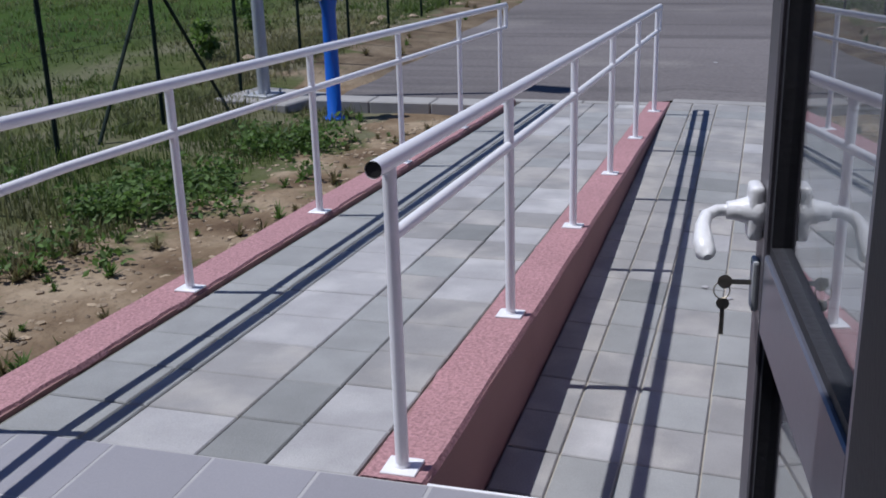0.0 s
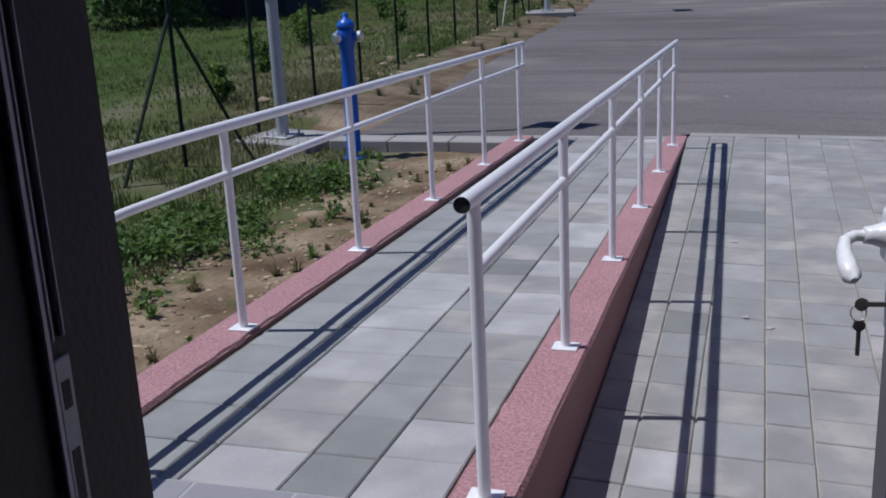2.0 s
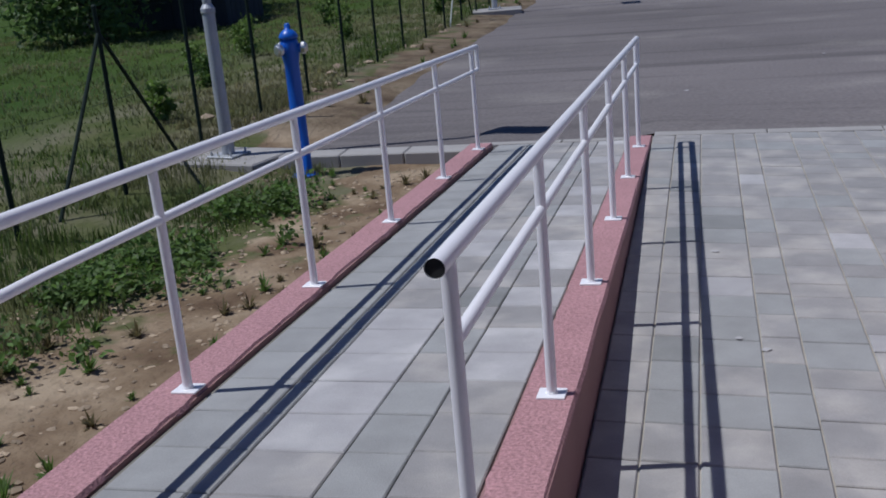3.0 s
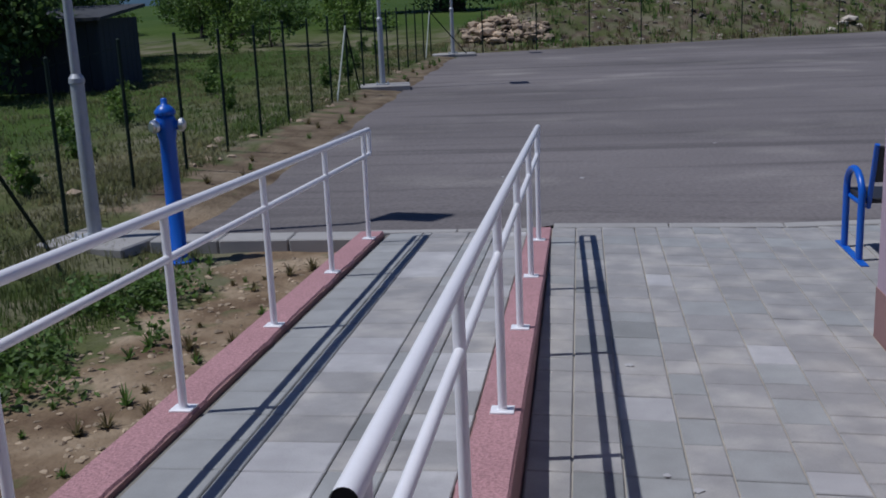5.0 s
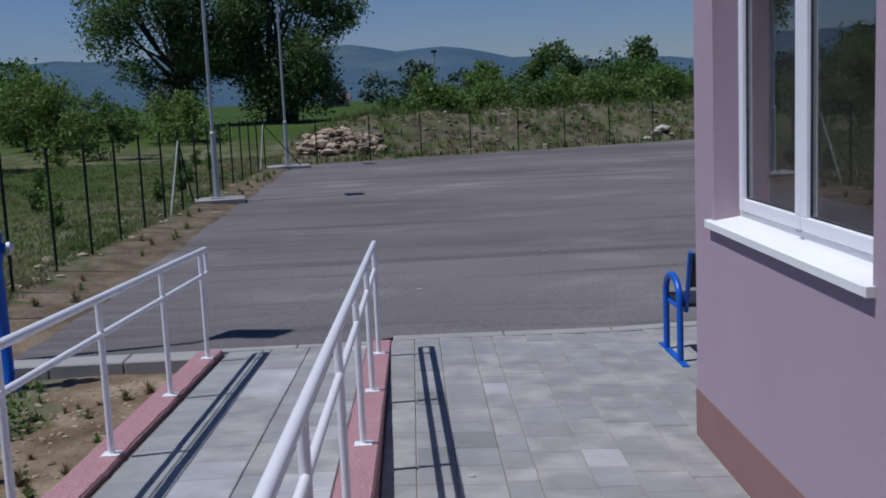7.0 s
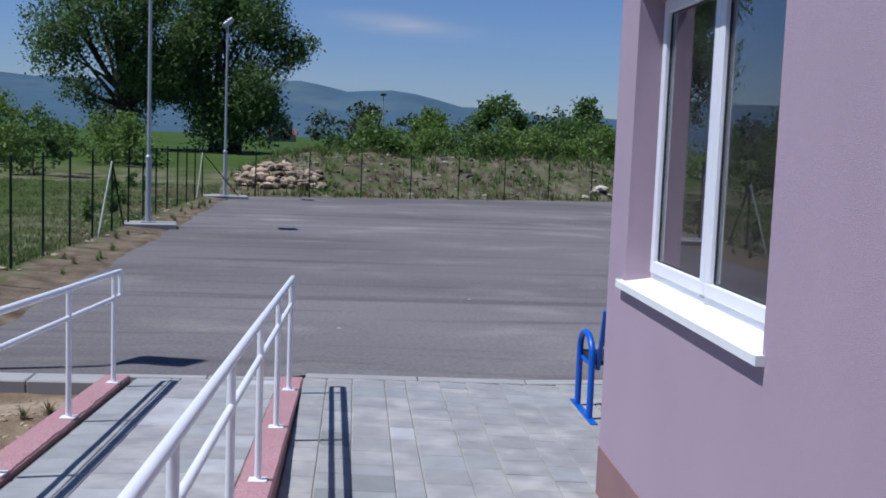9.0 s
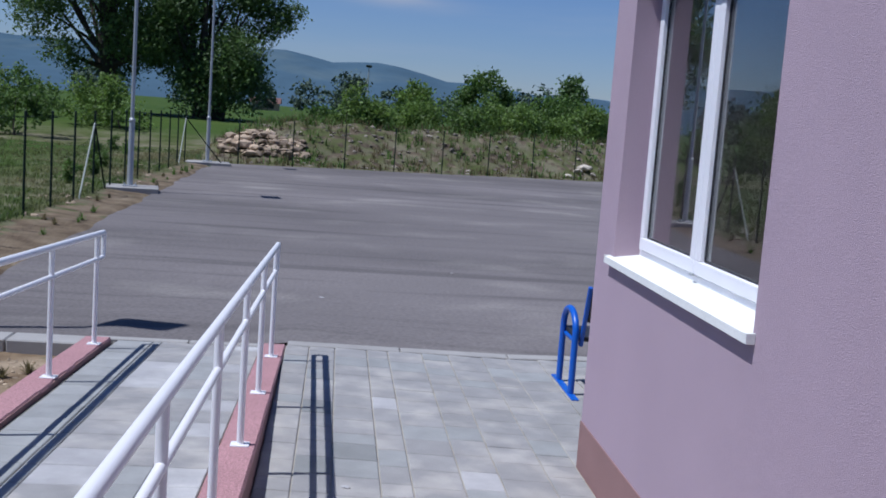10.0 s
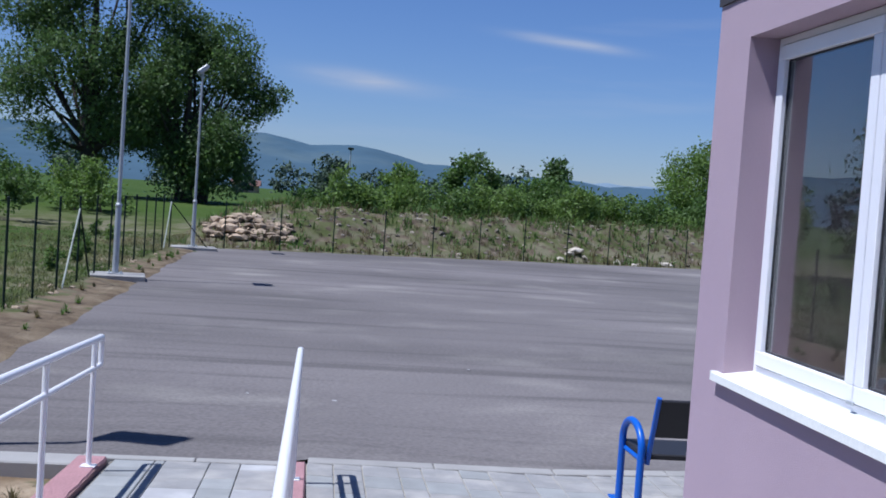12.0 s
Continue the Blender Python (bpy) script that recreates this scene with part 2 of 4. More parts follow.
def ground_material():
    """Sandy soil and grass, by the share of grass that each place of the sheet carries."""
    m = bpy.data.materials.new("soil_and_grass")
    m.use_nodes = True
    n, l = m.node_tree.nodes, m.node_tree.links
    b = n["Principled BSDF"]
    b.inputs["Roughness"].default_value = 0.95
    b.inputs["Specular IOR Level"].default_value = 0.1
    tc = n.new("ShaderNodeTexCoord")

    def tex(s, d=6.0):
        t = n.new("ShaderNodeTexNoise")
        t.inputs["Scale"].default_value, t.inputs["Detail"].default_value = s, d
        l.new(tc.outputs["Object"], t.inputs["Vector"])
        return t.outputs["Fac"]

    def ramp(fac, stops):
        r = n.new("ShaderNodeValToRGB")
        while len(r.color_ramp.elements) < len(stops):
            r.color_ramp.elements.new(0.5)
        for e, (p, c) in zip(r.color_ramp.elements, stops):
            e.position, e.color = p, (*c, 1)
        l.new(fac, r.inputs["Fac"])
        return r.outputs["Color"]

    def mixed(fac, a, c):
        k = n.new("ShaderNodeMix")
        k.data_type = 'RGBA'
        l.new(fac, k.inputs[0]), l.new(a, k.inputs[6]), l.new(c, k.inputs[7])
        return k.outputs[2]

    soil = ramp(tex(1.6), [(0.32, (0.105, 0.070, 0.044)), (0.48, (0.20, 0.147, 0.094)), (0.66, (0.33, 0.262, 0.18))])
    earth = ramp(tex(2.2), [(0.32, (0.055, 0.043, 0.032)), (0.55, (0.125, 0.10, 0.07)), (0.75, (0.22, 0.185, 0.13))])
    green = ramp(tex(0.9), [(0.30, (0.055, 0.075, 0.022)), (0.45, (0.09, 0.10, 0.04)), (0.62, (0.155, 0.145, 0.095))])
    far = ramp(tex(0.12), [(0.35, (0.036, 0.070, 0.013)), (0.65, (0.060, 0.094, 0.021))])
    att = n.new("ShaderNodeAttribute")
    att.attribute_name = "cover"
    sep = n.new("ShaderNodeSeparateColor")
    l.new(att.outputs["Color"], sep.inputs["Color"])
    add = n.new("ShaderNodeMath")
    add.operation = 'ADD'
    l.new(sep.outputs["Red"], add.inputs[0])
    k = n.new("ShaderNodeMapRange")
    k.inputs[1].default_value, k.inputs[2].default_value, k.inputs[3].default_value, k.inputs[4].default_value = 0.3, 0.7, -0.45, 0.45
    l.new(tex(2.4, 8.0), k.inputs[0])
    l.new(k.outputs[0], add.inputs[1])
    cut = n.new("ShaderNodeMapRange")
    cut.inputs[1].default_value, cut.inputs[2].default_value = 0.40, 0.60
    l.new(add.outputs[0], cut.inputs[0])
    grass = mixed(sep.outputs["Blue"], green, far)
    bare = mixed(sep.outputs["Green"], soil, earth)
    l.new(mixed(cut.outputs[0], bare, grass), b.inputs["Base Color"])
    bn = n.new("ShaderNodeBump")
    bn.inputs["Strength"].default_value, bn.inputs["Distance"].default_value = 0.9, 0.04
    l.new(tex(14.0, 8.0), bn.inputs["Height"])
    l.new(bn.outputs["Normal"], b.inputs["Normal"])
    return m


M_GROUND = ground_material()


def asphalt_material():
    """Rolled asphalt: long dark roller seams, scuffed dusty patches, stones in the fine grain."""
    m = bpy.data.materials.new("asphalt")
    m.use_nodes = True
    n, l = m.node_tree.nodes, m.node_tree.links
    b = n["Principled BSDF"]
    b.inputs["Roughness"].default_value, b.inputs["Specular IOR Level"].default_value = 0.88, 0.35
    tc = n.new("ShaderNodeTexCoord")

    def tex(size, stretch, lo, hi, out_lo, out_hi, detail=6.0, turn=0.0):
        mp, t, k = n.new("ShaderNodeMapping"), n.new("ShaderNodeTexNoise"), n.new("ShaderNodeMapRange")
        mp.inputs["Scale"].default_value = (*stretch, 1.0)
        mp.inputs["Rotation"].default_value = (0, 0, radians(turn))
        t.inputs["Scale"].default_value, t.inputs["Detail"].default_value = size, detail
        for i, v in enumerate((lo, hi, out_lo, out_hi)):
            k.inputs[i + 1].default_value = v
        l.new(tc.outputs["Object"], mp.inputs["Vector"])
        l.new(mp.outputs["Vector"], t.inputs["Vector"])
        l.new(t.outputs["Fac"], k.inputs[0])
        return k.outputs[0]

    def times(a, c):
        k = n.new("ShaderNodeMath")
        k.operation = 'MULTIPLY'
        l.new(a, k.inputs[0]), l.new(c, k.inputs[1])
        return k.outputs[0]

    grain = tex(24.0, (1, 1), 0.3, 0.7, 0.82, 1.18, 3.0)
    v = tex(0.15, (0.45, 1.0), 0.36, 0.62, 0.70, 1.20, 7.0, 4)
    v = times(v, tex(1.0, (0.07, 1.7), 0.34, 0.46, 0.72, 1.02, 9.0, -7))
    v = times(v, tex(1.0, (0.16, 2.4), 0.30, 0.42, 0.72, 1.0, 10.0, -11))
    v = times(v, grain)
    dust = tex(0.55, (0.75, 1.0), 0.54, 0.72, 0.0, 0.7, 12.0, -12)
    mix, sc = n.new("ShaderNodeMix"), n.new("ShaderNodeVectorMath")
    mix.data_type = 'RGBA'
    mix.inputs[6].default_value, mix.inputs[7].default_value = (0.150, 0.136, 0.133, 1), (0.245, 0.228, 0.21, 1)
    l.new(dust, mix.inputs[0])
    sc.operation = 'SCALE'
    l.new(mix.outputs[2], sc.inputs[0]), l.new(v, sc.inputs["Scale"])
    l.new(sc.outputs[0], b.inputs["Base Color"])
    bn = n.new("ShaderNodeBump")
    bn.inputs["Strength"].default_value, bn.inputs["Distance"].default_value = 0.5, 0.01
    l.new(grain, bn.inputs["Height"])
    l.new(bn.outputs["Normal"], b.inputs["Normal"])
    return m


M_ASPHALT = asphalt_material()


# ---- mesh helpers ----
def mesh_object(name, verts, faces, mat, parent=None, label="", smooth=False):
    me = bpy.data.meshes.new(name)
    me.from_pydata([tuple(v) for v in verts], [], [tuple(f) for f in faces])
    me.materials.append(mat)
    if smooth:
        me.polygons.foreach_set("use_smooth", [True] * len(me.polygons))
    me.update()
    ob = new(name, me)
    ob.parent = parent
    return tagged(ob, label) if label else ob


def part(name, bm, mat, parent=None, label="", smooth=False):
    bmesh.ops.recalc_face_normals(bm, faces=bm.faces)
    me = bpy.data.meshes.new(name)
    bm.to_mesh(me)
    bm.free()
    me.materials.append(mat)
    if smooth:
        me.polygons.foreach_set("use_smooth", [p.loop_total <= 4 for p in me.polygons])
    ob = new(name, me)
    ob.parent = parent
    return tagged(ob, label) if label else ob


def thing(name, label, category, group="", at=None):
    ob = new(name)
    ob.empty_display_size = 0.1
    if at is not None:
        ob.matrix_basis = at
    return tagged(ob, label, category, group)


def box_bm(lo, hi, bevel=0.0, bm=None, segments=1):
    """A box between two corners with softened edges."""
    out = bm or bmesh.new()
    c = [(a + b) / 2 for a, b in zip(lo, hi)]
    s = [abs(b - a) for a, b in zip(lo, hi)]
    made = bmesh.ops.create_cube(out, size=1.0, matrix=Matrix.Translation(c) @ Matrix.Diagonal((*s, 1)))
    if bevel:
        edges = {e for v in made["verts"] for e in v.link_edges}
        bmesh.ops.bevel(out, geom=list(edges), offset=bevel, segments=segments, affect='EDGES', profile=0.6)
    return out


def sweep(points, radii, sides=12, caps=True, bm=None):
    """A tube along points, of one or several radii."""
    out = bm or bmesh.new()
    pts = [Vector(p) for p in points]
    if not isinstance(radii, (list, tuple)):
        radii = [radii] * len(pts)
    if caps:
        radii = [radii[0], *radii, radii[-1]]
        a, b = (pts[1] - pts[0]).normalized(), (pts[-2] - pts[-1]).normalized()
        pts = [pts[0], pts[0] + a * 0.001, *pts[1:-1], pts[-1] + b * 0.001, pts[-1]]
    rings, side = [], None
    for i, p in enumerate(pts):
        d = (pts[min(i + 1, len(pts) - 1)] - pts[max(i - 1, 0)]).normalized()
        if side is None:
            side = d.orthogonal().normalized()
        side = (side - d * side.dot(d)).normalized()
        up = d.cross(side)
        rings.append([out.verts.new(p + radii[i] * (math.cos(a) * side + math.sin(a) * up))
                      for a in [2 * math.pi * k / sides for k in range(sides)]])
    for a, b in zip(rings, rings[1:]):
        for k in range(sides):
            out.faces.new((a[k], a[(k + 1) % sides], b[(k + 1) % sides], b[k]))
    if caps:
        out.faces.new(rings[0][::-1])
        out.faces.new(rings[-1])
    return out


def lathe(profile, sides=20, bm=None, m=None):
    """A turned body from (radius, height) pairs."""
    out = bm or bmesh.new()
    m = m or Matrix()
    rings = [[out.verts.new(m @ Vector((r * math.cos(2 * math.pi * k / sides), r * math.sin(2 * math.pi * k / sides), z)))
              for k in range(sides)] for r, z in profile]
    for a, b in zip(rings, rings[1:]):
        for k in range(sides):
            out.faces.new((a[k], a[(k + 1) % sides], b[(k + 1) % sides], b[k]))
    out.faces.new(rings[0][::-1])
    out.faces.new(rings[-1])
    return out


def prism(outline, axis, lo, hi, bm=None):
    """An outline in a plane, pushed along an axis ('x': outline is y, z; 'z': x, y)."""
    out = bm or bmesh.new()
    put = (lambda p, h: (h, p[0], p[1])) if axis == 'x' else (lambda p, h: (p[0], p[1], h))
    a = [out.verts.new(put(p, lo)) for p in outline]
    b = [out.verts.new(put(p, hi)) for p in outline]
    n = len(outline)
    out.faces.new(a[::-1])
    out.faces.new(b)
    for i in range(n):
        out.faces.new((a[i], a[(i + 1) % n], b[(i + 1) % n], b[i]))
    return out


TILE_MESHES = {}


def tile_mesh(w, d, h, mat):
    """A slab with chamfered upper edges, centred, its top at z = 0."""
    key = (round(w, 3), round(d, 3), h, mat.name)
    if key not in TILE_MESHES:
        e, x, y = 0.005, w / 2, d / 2
        v = [(-x, -y, -h), (x, -y, -h), (x, y, -h), (-x, y, -h), (-x, -y, -e), (x, -y, -e), (x, y, -e), (-x, y, -e),
             (-x + e, -y + e, 0), (x - e, -y + e, 0), (x - e, y - e, 0), (-x + e, y - e, 0)]
        f = [(8, 9, 10, 11)] + [(a + k, a + (k + 1) % 4, a + 4 + (k + 1) % 4, a + 4 + k) for a in (0, 4) for k in range(4)]
        me = bpy.data.meshes.new("paver")
        me.from_pydata(v, [], f)
        me.materials.append(mat)
        TILE_MESHES[key] = me
    return TILE_MESHES[key]


# ---- heights of the place ----
PORCH = 0.463
RAMP_END = 7.62


def wall_top(y):
    return 0.462 - 0.0508 * y


def ramp_z(y):
    return 0.452 - 0.0545 * y


def pave_z(x):
    """The lower paving falls gently from the ramp wall to the wing."""
    return max(0.0, 0.078 - 0.037 * (max(x, 0.1) - 0.1))


def kerb_edge(x):
    return 7.80 if x < -1.6 else 7.735 if x < 0.1 else 7.73 + 0.115 * (min(x, 12.0) - 0.1)


def smooth(a, b, v):
    v = min(max((v - a) / (b - a), 0.0), 1.0)
    return v * v * (3 - 2 * v)


def fence_line(x):
    return 37.4 + 0.345 * (x + 0.5)


def ground_z(x, y):
    rough = noise.noise((x * 0.9, y * 0.9, 0.3)) * 0.025 + noise.noise((x * 3, y * 3, 1.7)) * 0.012
    d = y - fence_line(max(x, -4.5))
    if x > -1.65 and y < 8.2:
        return -0.09
    if x > -3.35 - 0.016 * (y - 8) and 7.9 < y and d < 0.1:
        return -0.07
    z = -0.10 + 0.16 * smooth(6.5, 0.0, y) if y < 9 else -0.02
    z += 0.10 * smooth(-3.2, -5.0, x)
    z += rough * (1 + 2 * smooth(-5, -9, x))
    if d > 0:
        bank = smooth(-5.5, -2.0, x)
        lumps = noise.fractal((x * 0.55, y * 0.55, 4.0), 0.8, 2.0, 5) * 0.22
        z += bank * (1.50 * smooth(1.2, 5.2, d) - 0.3 * smooth(6.5, 11, d) + lumps * smooth(0.6, 2.2, d) * smooth(14, 7, d))
        z += (1 - bank) * 1.0 * smooth(0, 25, d)
    elif x < -5:
        z += 0.9 * smooth(24, 60, y)
    return z


# ---- ground ----
def build_ground():
    xs = np.concatenate([[-3000, -1200, -500, -220, -110, -70], np.arange(-45, -8, 1.0), np.arange(-8, -1.7, 0.16), np.arange(-1.66, 32, 0.45),
                         [36, 42, 60, 100, 220, 500, 1200, 3000]])
    ys = np.concatenate([[-600, -100, -30, -10], np.arange(-4, 8.6, 0.16), np.arange(8.8, 36, 0.5), np.arange(36, 54, 0.3), np.arange(54, 110, 3.0),
                         [150, 220, 400, 900, 3000]])
    verts = [(x, y, ground_z(x, y)) for y in ys for x in xs]
    nx = len(xs)
    faces = [(j * nx + i, j * nx + i + 1, (j + 1) * nx + i + 1, (j + 1) * nx + i) for j in range(len(ys) - 1) for i in range(nx - 1)]
    ob = mesh_object("ground", verts, faces, M_GROUND, smooth=True)
    cover = ob.data.color_attributes.new("cover", 'FLOAT_COLOR', 'POINT')
    vals = []
    for x, y, z in verts:
        d = y - fence_line(max(x, -4.5))
        edge = -3.35 + 0.75 * smooth(0.5, 6.0, y) if y < 7.6 else -4.35
        g = 0.12 + 0.85 * smooth(edge + 0.55, edge - 0.7, x)
        e = 0.6 if y > 9 else 0.0
        if d > 0 and x > -5:
            g, e = 0.56 + 0.2 * smooth(4.5, 8, d), 1.0
        if d > 9:
            g = 1.0
        vals += [g, e, smooth(-6, -9, x) if d < 0 else smooth(6, 15, d), 1.0]
    cover.data.foreach_set("color", vals)
    tagged(ob, "sandy soil and rough green field with an earth bank", "ground", kind="structure")


build_ground()

# asphalt lot, reaching from the paving to the far fence
def build_asphalt():
    left = lambda y: -3.28 - 0.019 * (y - 8) + 0.05 * math.sin(y * 1.3) + 0.03 * math.sin(y * 3.7)
    us = np.concatenate([np.linspace(0, 0.26, 40), np.linspace(0.30, 1.0, 14)])
    n = len(us)
    ts = np.concatenate([np.linspace(0, 0.12, 12), np.linspace(0.14, 1, 62)])
    verts, faces = [], []
    for t in ts:
        for u in us:
            x = left(7.8 + 29.2 * t) + u * 47.3
            start = kerb_edge(x) - 0.03
            y = start + t * (fence_line(x) - 0.35 - start)
            rise = 0.004 + 0.012 * noise.noise((x * 0.3, y * 0.3, 2.0)) if y > 8.5 else 0.004
            lip = (pave_z(x) if x > 0.1 else 0.035 if x > -1.6 else 0.0) * smooth(11.5, 7.7, y)
            verts.append((x, y, rise + lip - (0.004 if t == 0 else 0)))
    for j in range(len(ts) - 1):
        for k in range(n - 1):
            a = j * n + k
            faces.append((a, a + 1, a + n + 1, a + n))
    tagged(mesh_object("road", verts, faces, M_ASPHALT, smooth=True), "worn grey asphalt lot with dusty streaks", "asphalt", kind="structure")


build_asphalt()

# ---- ramp walls ----
def build_ramp_wall(name, x0, x1, y1, label, torn_side):
    ys = [-0.07] + list(np.arange(0.0, y1 - 0.03, 0.06)) + [y1]
    w = thing(name, label, "ramp wall")
    tagged(w, kind="structure")
    prof = [(-0.07, -0.25), (y1, -0.25), (y1, wall_top(y1) - 0.012)] + [(-0.07, wall_top(-0.07) - 0.012)]
    # sides take the darker plinth colour, which puts some of their shade into it
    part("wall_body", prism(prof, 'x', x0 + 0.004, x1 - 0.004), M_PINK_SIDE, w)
    bm = bmesh.new()
    rows = []
    for i, y in enumerate(ys):
        j = 0.004 * noise.noise((y * 2.1, x0, 0.0))
        torn = 0.011 * noise.noise((y * 9.0, x0, 4.0)) - 0.004
        ta, tb = (-torn, 0.0) if torn_side == 'west' else (0.0, torn)
        z = wall_top(y)
        rows.append([bm.verts.new(p) for p in ((x0 + j + ta, y, z - 0.02), (x0 + 0.012 + j + ta, y, z), (x1 - 0.012 + j + tb, y, z), (x1 + j + tb, y, z - 0.02))])
    for a, b in zip(rows, rows[1:]):
        for k in range(3):
            bm.faces.new((a[k], a[k + 1], b[k + 1], b[k]))
        bm.faces.new((a[3], a[0], b[0], b[3]))
    bm.faces.new(rows[0])
    bm.faces.new(rows[-1][::-1])
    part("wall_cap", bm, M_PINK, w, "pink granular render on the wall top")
    return w


build_ramp_wall("wall_ramp_east", -0.118, 0.092, 7.60, "low ramp wall with pink granular render", "west")
build_ramp_wall("wall_ramp_west", -1.60, -1.380, 7.52, "low ramp wall in pink render beside bare soil", "east")

# ---- porch, ramp bed, paving bed ----
tagged(part("floor", box_bm((-1.60, -1.72, -0.2), (2.07, -0.075, PORCH - 0.0012)), M_GROUT), "porch slab with pale grout joints", "porch", kind="structure")
tagged(part("trim", box_bm((0.095, -0.074, PORCH - 0.035), (2.07, -0.062, PORCH - 0.001), 0.002), M_WHITE),
       "thin white edge trim of the tiled porch", "trim", kind="structure")
prof = [(-0.07, -0.2), (RAMP_END, -0.2), (RAMP_END, ramp_z(RAMP_END) - 0.018), (-0.07, ramp_z(-0.07) - 0.018)]
tagged(part("ramp", prism(prof, 'x', -1.378, -0.120), M_JOINT), "sloping bed of the paved access ramp", "ramp", kind="structure")
bed = box_bm((0.094, -0.06, -0.2), (2.2, 7.56, 0.0))
box_bm((2.2, -0.06, -0.2), (5.4, 7.56, 0.0), bm=bed)
for v in bed.verts:
    if v.co.z > -0.1:
        v.co.z = pave_z(v.co.x) - 0.010
    if v.co.y > 7:
        v.co.y = kerb_edge(v.co.x + 0.01) - 0.17
tagged(part("pavement", bed, M_JOINT_PALE), "grey concrete slab paving with sandy joints", "paving", kind="structure")

# ---- building ----
WX = 2.078          # face of the side wing
WY = 4.82           # its far corner
DOOR_L, DOOR_R = 0.058, 1.012


def wing():
    y0, y1, z0, z1 = 2.27, 4.41, 1.396, 3.05
    w = thing("wall_wing", "lilac rendered wing wall with a deep window opening", "wall")
    tagged(w, kind="structure")
    t = 0.36
    for lo, hi in (((WX, -1.70, 0.30), (WX + t, WY, z0)), ((WX, -1.70, z1), (WX + t, WY, 3.26)),
                   ((WX, -1.70, z0), (WX + t, y0, z1)), ((WX, y1, z0), (WX + t, WY, z1)), ((WX + t, WY - t, 0.30), (8.0, WY, 3.26))):
        part("rendered_panel", box_bm(lo, hi), M_LILAC, w)
    bm = box_bm((WX - 0.006, -1.70, -0.2), (WX + t, WY + 0.006, 0.302))
    box_bm((WX + t, WY - t, -0.2), (8.0, WY + 0.006, 0.302), bm=bm)
    part("plinth", bm, M_PINK_SIDE, w, "brownish pink plinth band")
    part("fascia", box_bm((WX - 0.012, -1.70, 3.262), (8.0, WY + 0.012, 3.60)), M_FASCIA, w, "dark roof fascia")
    tagged(part("roof_wing", box_bm((WX - 0.02, -6.2, 3.60), (8.0, WY + 0.02, 3.72), 0.01), M_FASCIA), "dark flat roof edge", "roof", kind="structure")
    # room behind the window
    bm = bmesh.new()
    box_bm((WX + t, 0.2, 0.30), (6.0, 0.3, 3.2), bm=bm)
    box_bm((6.0, 0.2, 0.30), (6.1, WY - t, 3.2), bm=bm)
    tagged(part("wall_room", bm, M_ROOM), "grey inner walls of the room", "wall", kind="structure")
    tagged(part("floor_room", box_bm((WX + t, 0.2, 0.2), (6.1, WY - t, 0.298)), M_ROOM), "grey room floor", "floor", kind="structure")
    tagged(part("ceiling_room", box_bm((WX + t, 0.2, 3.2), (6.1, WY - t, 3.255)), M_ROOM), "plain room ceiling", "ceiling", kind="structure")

    # window
    win = tagged(thing("window_1", "white plastic double casement window with clear panes", "window"), kind="structure")
    fx0, fx1 = WX + 0.150, WX + 0.220

    def frame_bm(ya, yb, za, zb, width, xa, xb):
        bm = bmesh.new()
        for lo, hi in (((xa, ya, za), (xb, yb, za + width)), ((xa, ya, zb - width), (xb, yb, zb)),
                       ((xa, ya, za + width), (xb, ya + width, zb - width)), ((xa, yb - width, za + width), (xb, yb, zb - width))):
            box_bm(lo, hi, 0.004, bm=bm)
        return bm

    part("window_frame", frame_bm(y0, y1, z0 + 0.03, z1, 0.045, fx0, fx1), M_PVC, win)
    mid = 3.40
    for ya, yb in ((y0 + 0.042, mid - 0.004), (mid + 0.004, y1 - 0.042)):
        za, zb = z0 + 0.072, z1 - 0.042
        s = part("sash", frame_bm(ya, yb, za, zb, 0.07, fx0 - 0.018, fx1 - 0.015), M_PVC, win)
        part("seal", frame_bm(ya - 0.006, yb + 0.006, za - 0.006, zb + 0.006, 0.007, fx0 - 0.005, fx0 + 0.002), M_GASKET, s, "thin dark rebate seal")
        part("gasket", frame_bm(ya + 0.068, yb - 0.068, za + 0.068, zb - 0.068, 0.010, fx0 + 0.004, fx1 - 0.022), M_GASKET, s, "thin black glazing gasket")
        g = part("pane", box_bm((fx0 + 0.010, ya + 0.072, za + 0.072), (fx0 + 0.030, yb - 0.072, zb - 0.072)), M_GLASS, s)
        g.visible_shadow = False
    part("drip_cap", box_bm((fx0 - 0.030, mid - 0.025, z0 + 0.066), (fx0 - 0.018, mid + 0.025, z0 + 0.080), 0.002), M_GALV, win)
    sill = [(WX + 0.180, z0 + 0.036), (WX - 0.036, z0 + 0.006), (WX - 0.038, z0 - 0.032), (WX - 0.030, z0 - 0.032), (WX - 0.028, z0 - 0.004), (WX + 0.180, z0 + 0.002)]
    bm = bmesh.new()
    a = [bm.verts.new((x, y0 + 0.0, z)) for x, z in sill]
    b = [bm.verts.new((x, y1 + 0.07, z)) for x, z in sill]
    bm.faces.new(a[::-1])
    bm.faces.new(b)
    for i in range(len(sill)):
        j = (i + 1) % len(sill)
        bm.faces.new((a[i], a[j], b[j], b[i]))
    box_bm((WX - 0.038, y1 + 0.066, z0 - 0.032), (WX - 0.001, y1 + 0.074, z0 + 0.014), bm=bm)
    box_bm((WX - 0.038, y0 - 0.03, z0 - 0.032), (WX - 0.001, y0 - 0.001, z0 + 0.010), bm=bm)
    part("window_sill", bm, M_SILL, win, "white bent metal sill with a drip edge")


wing()


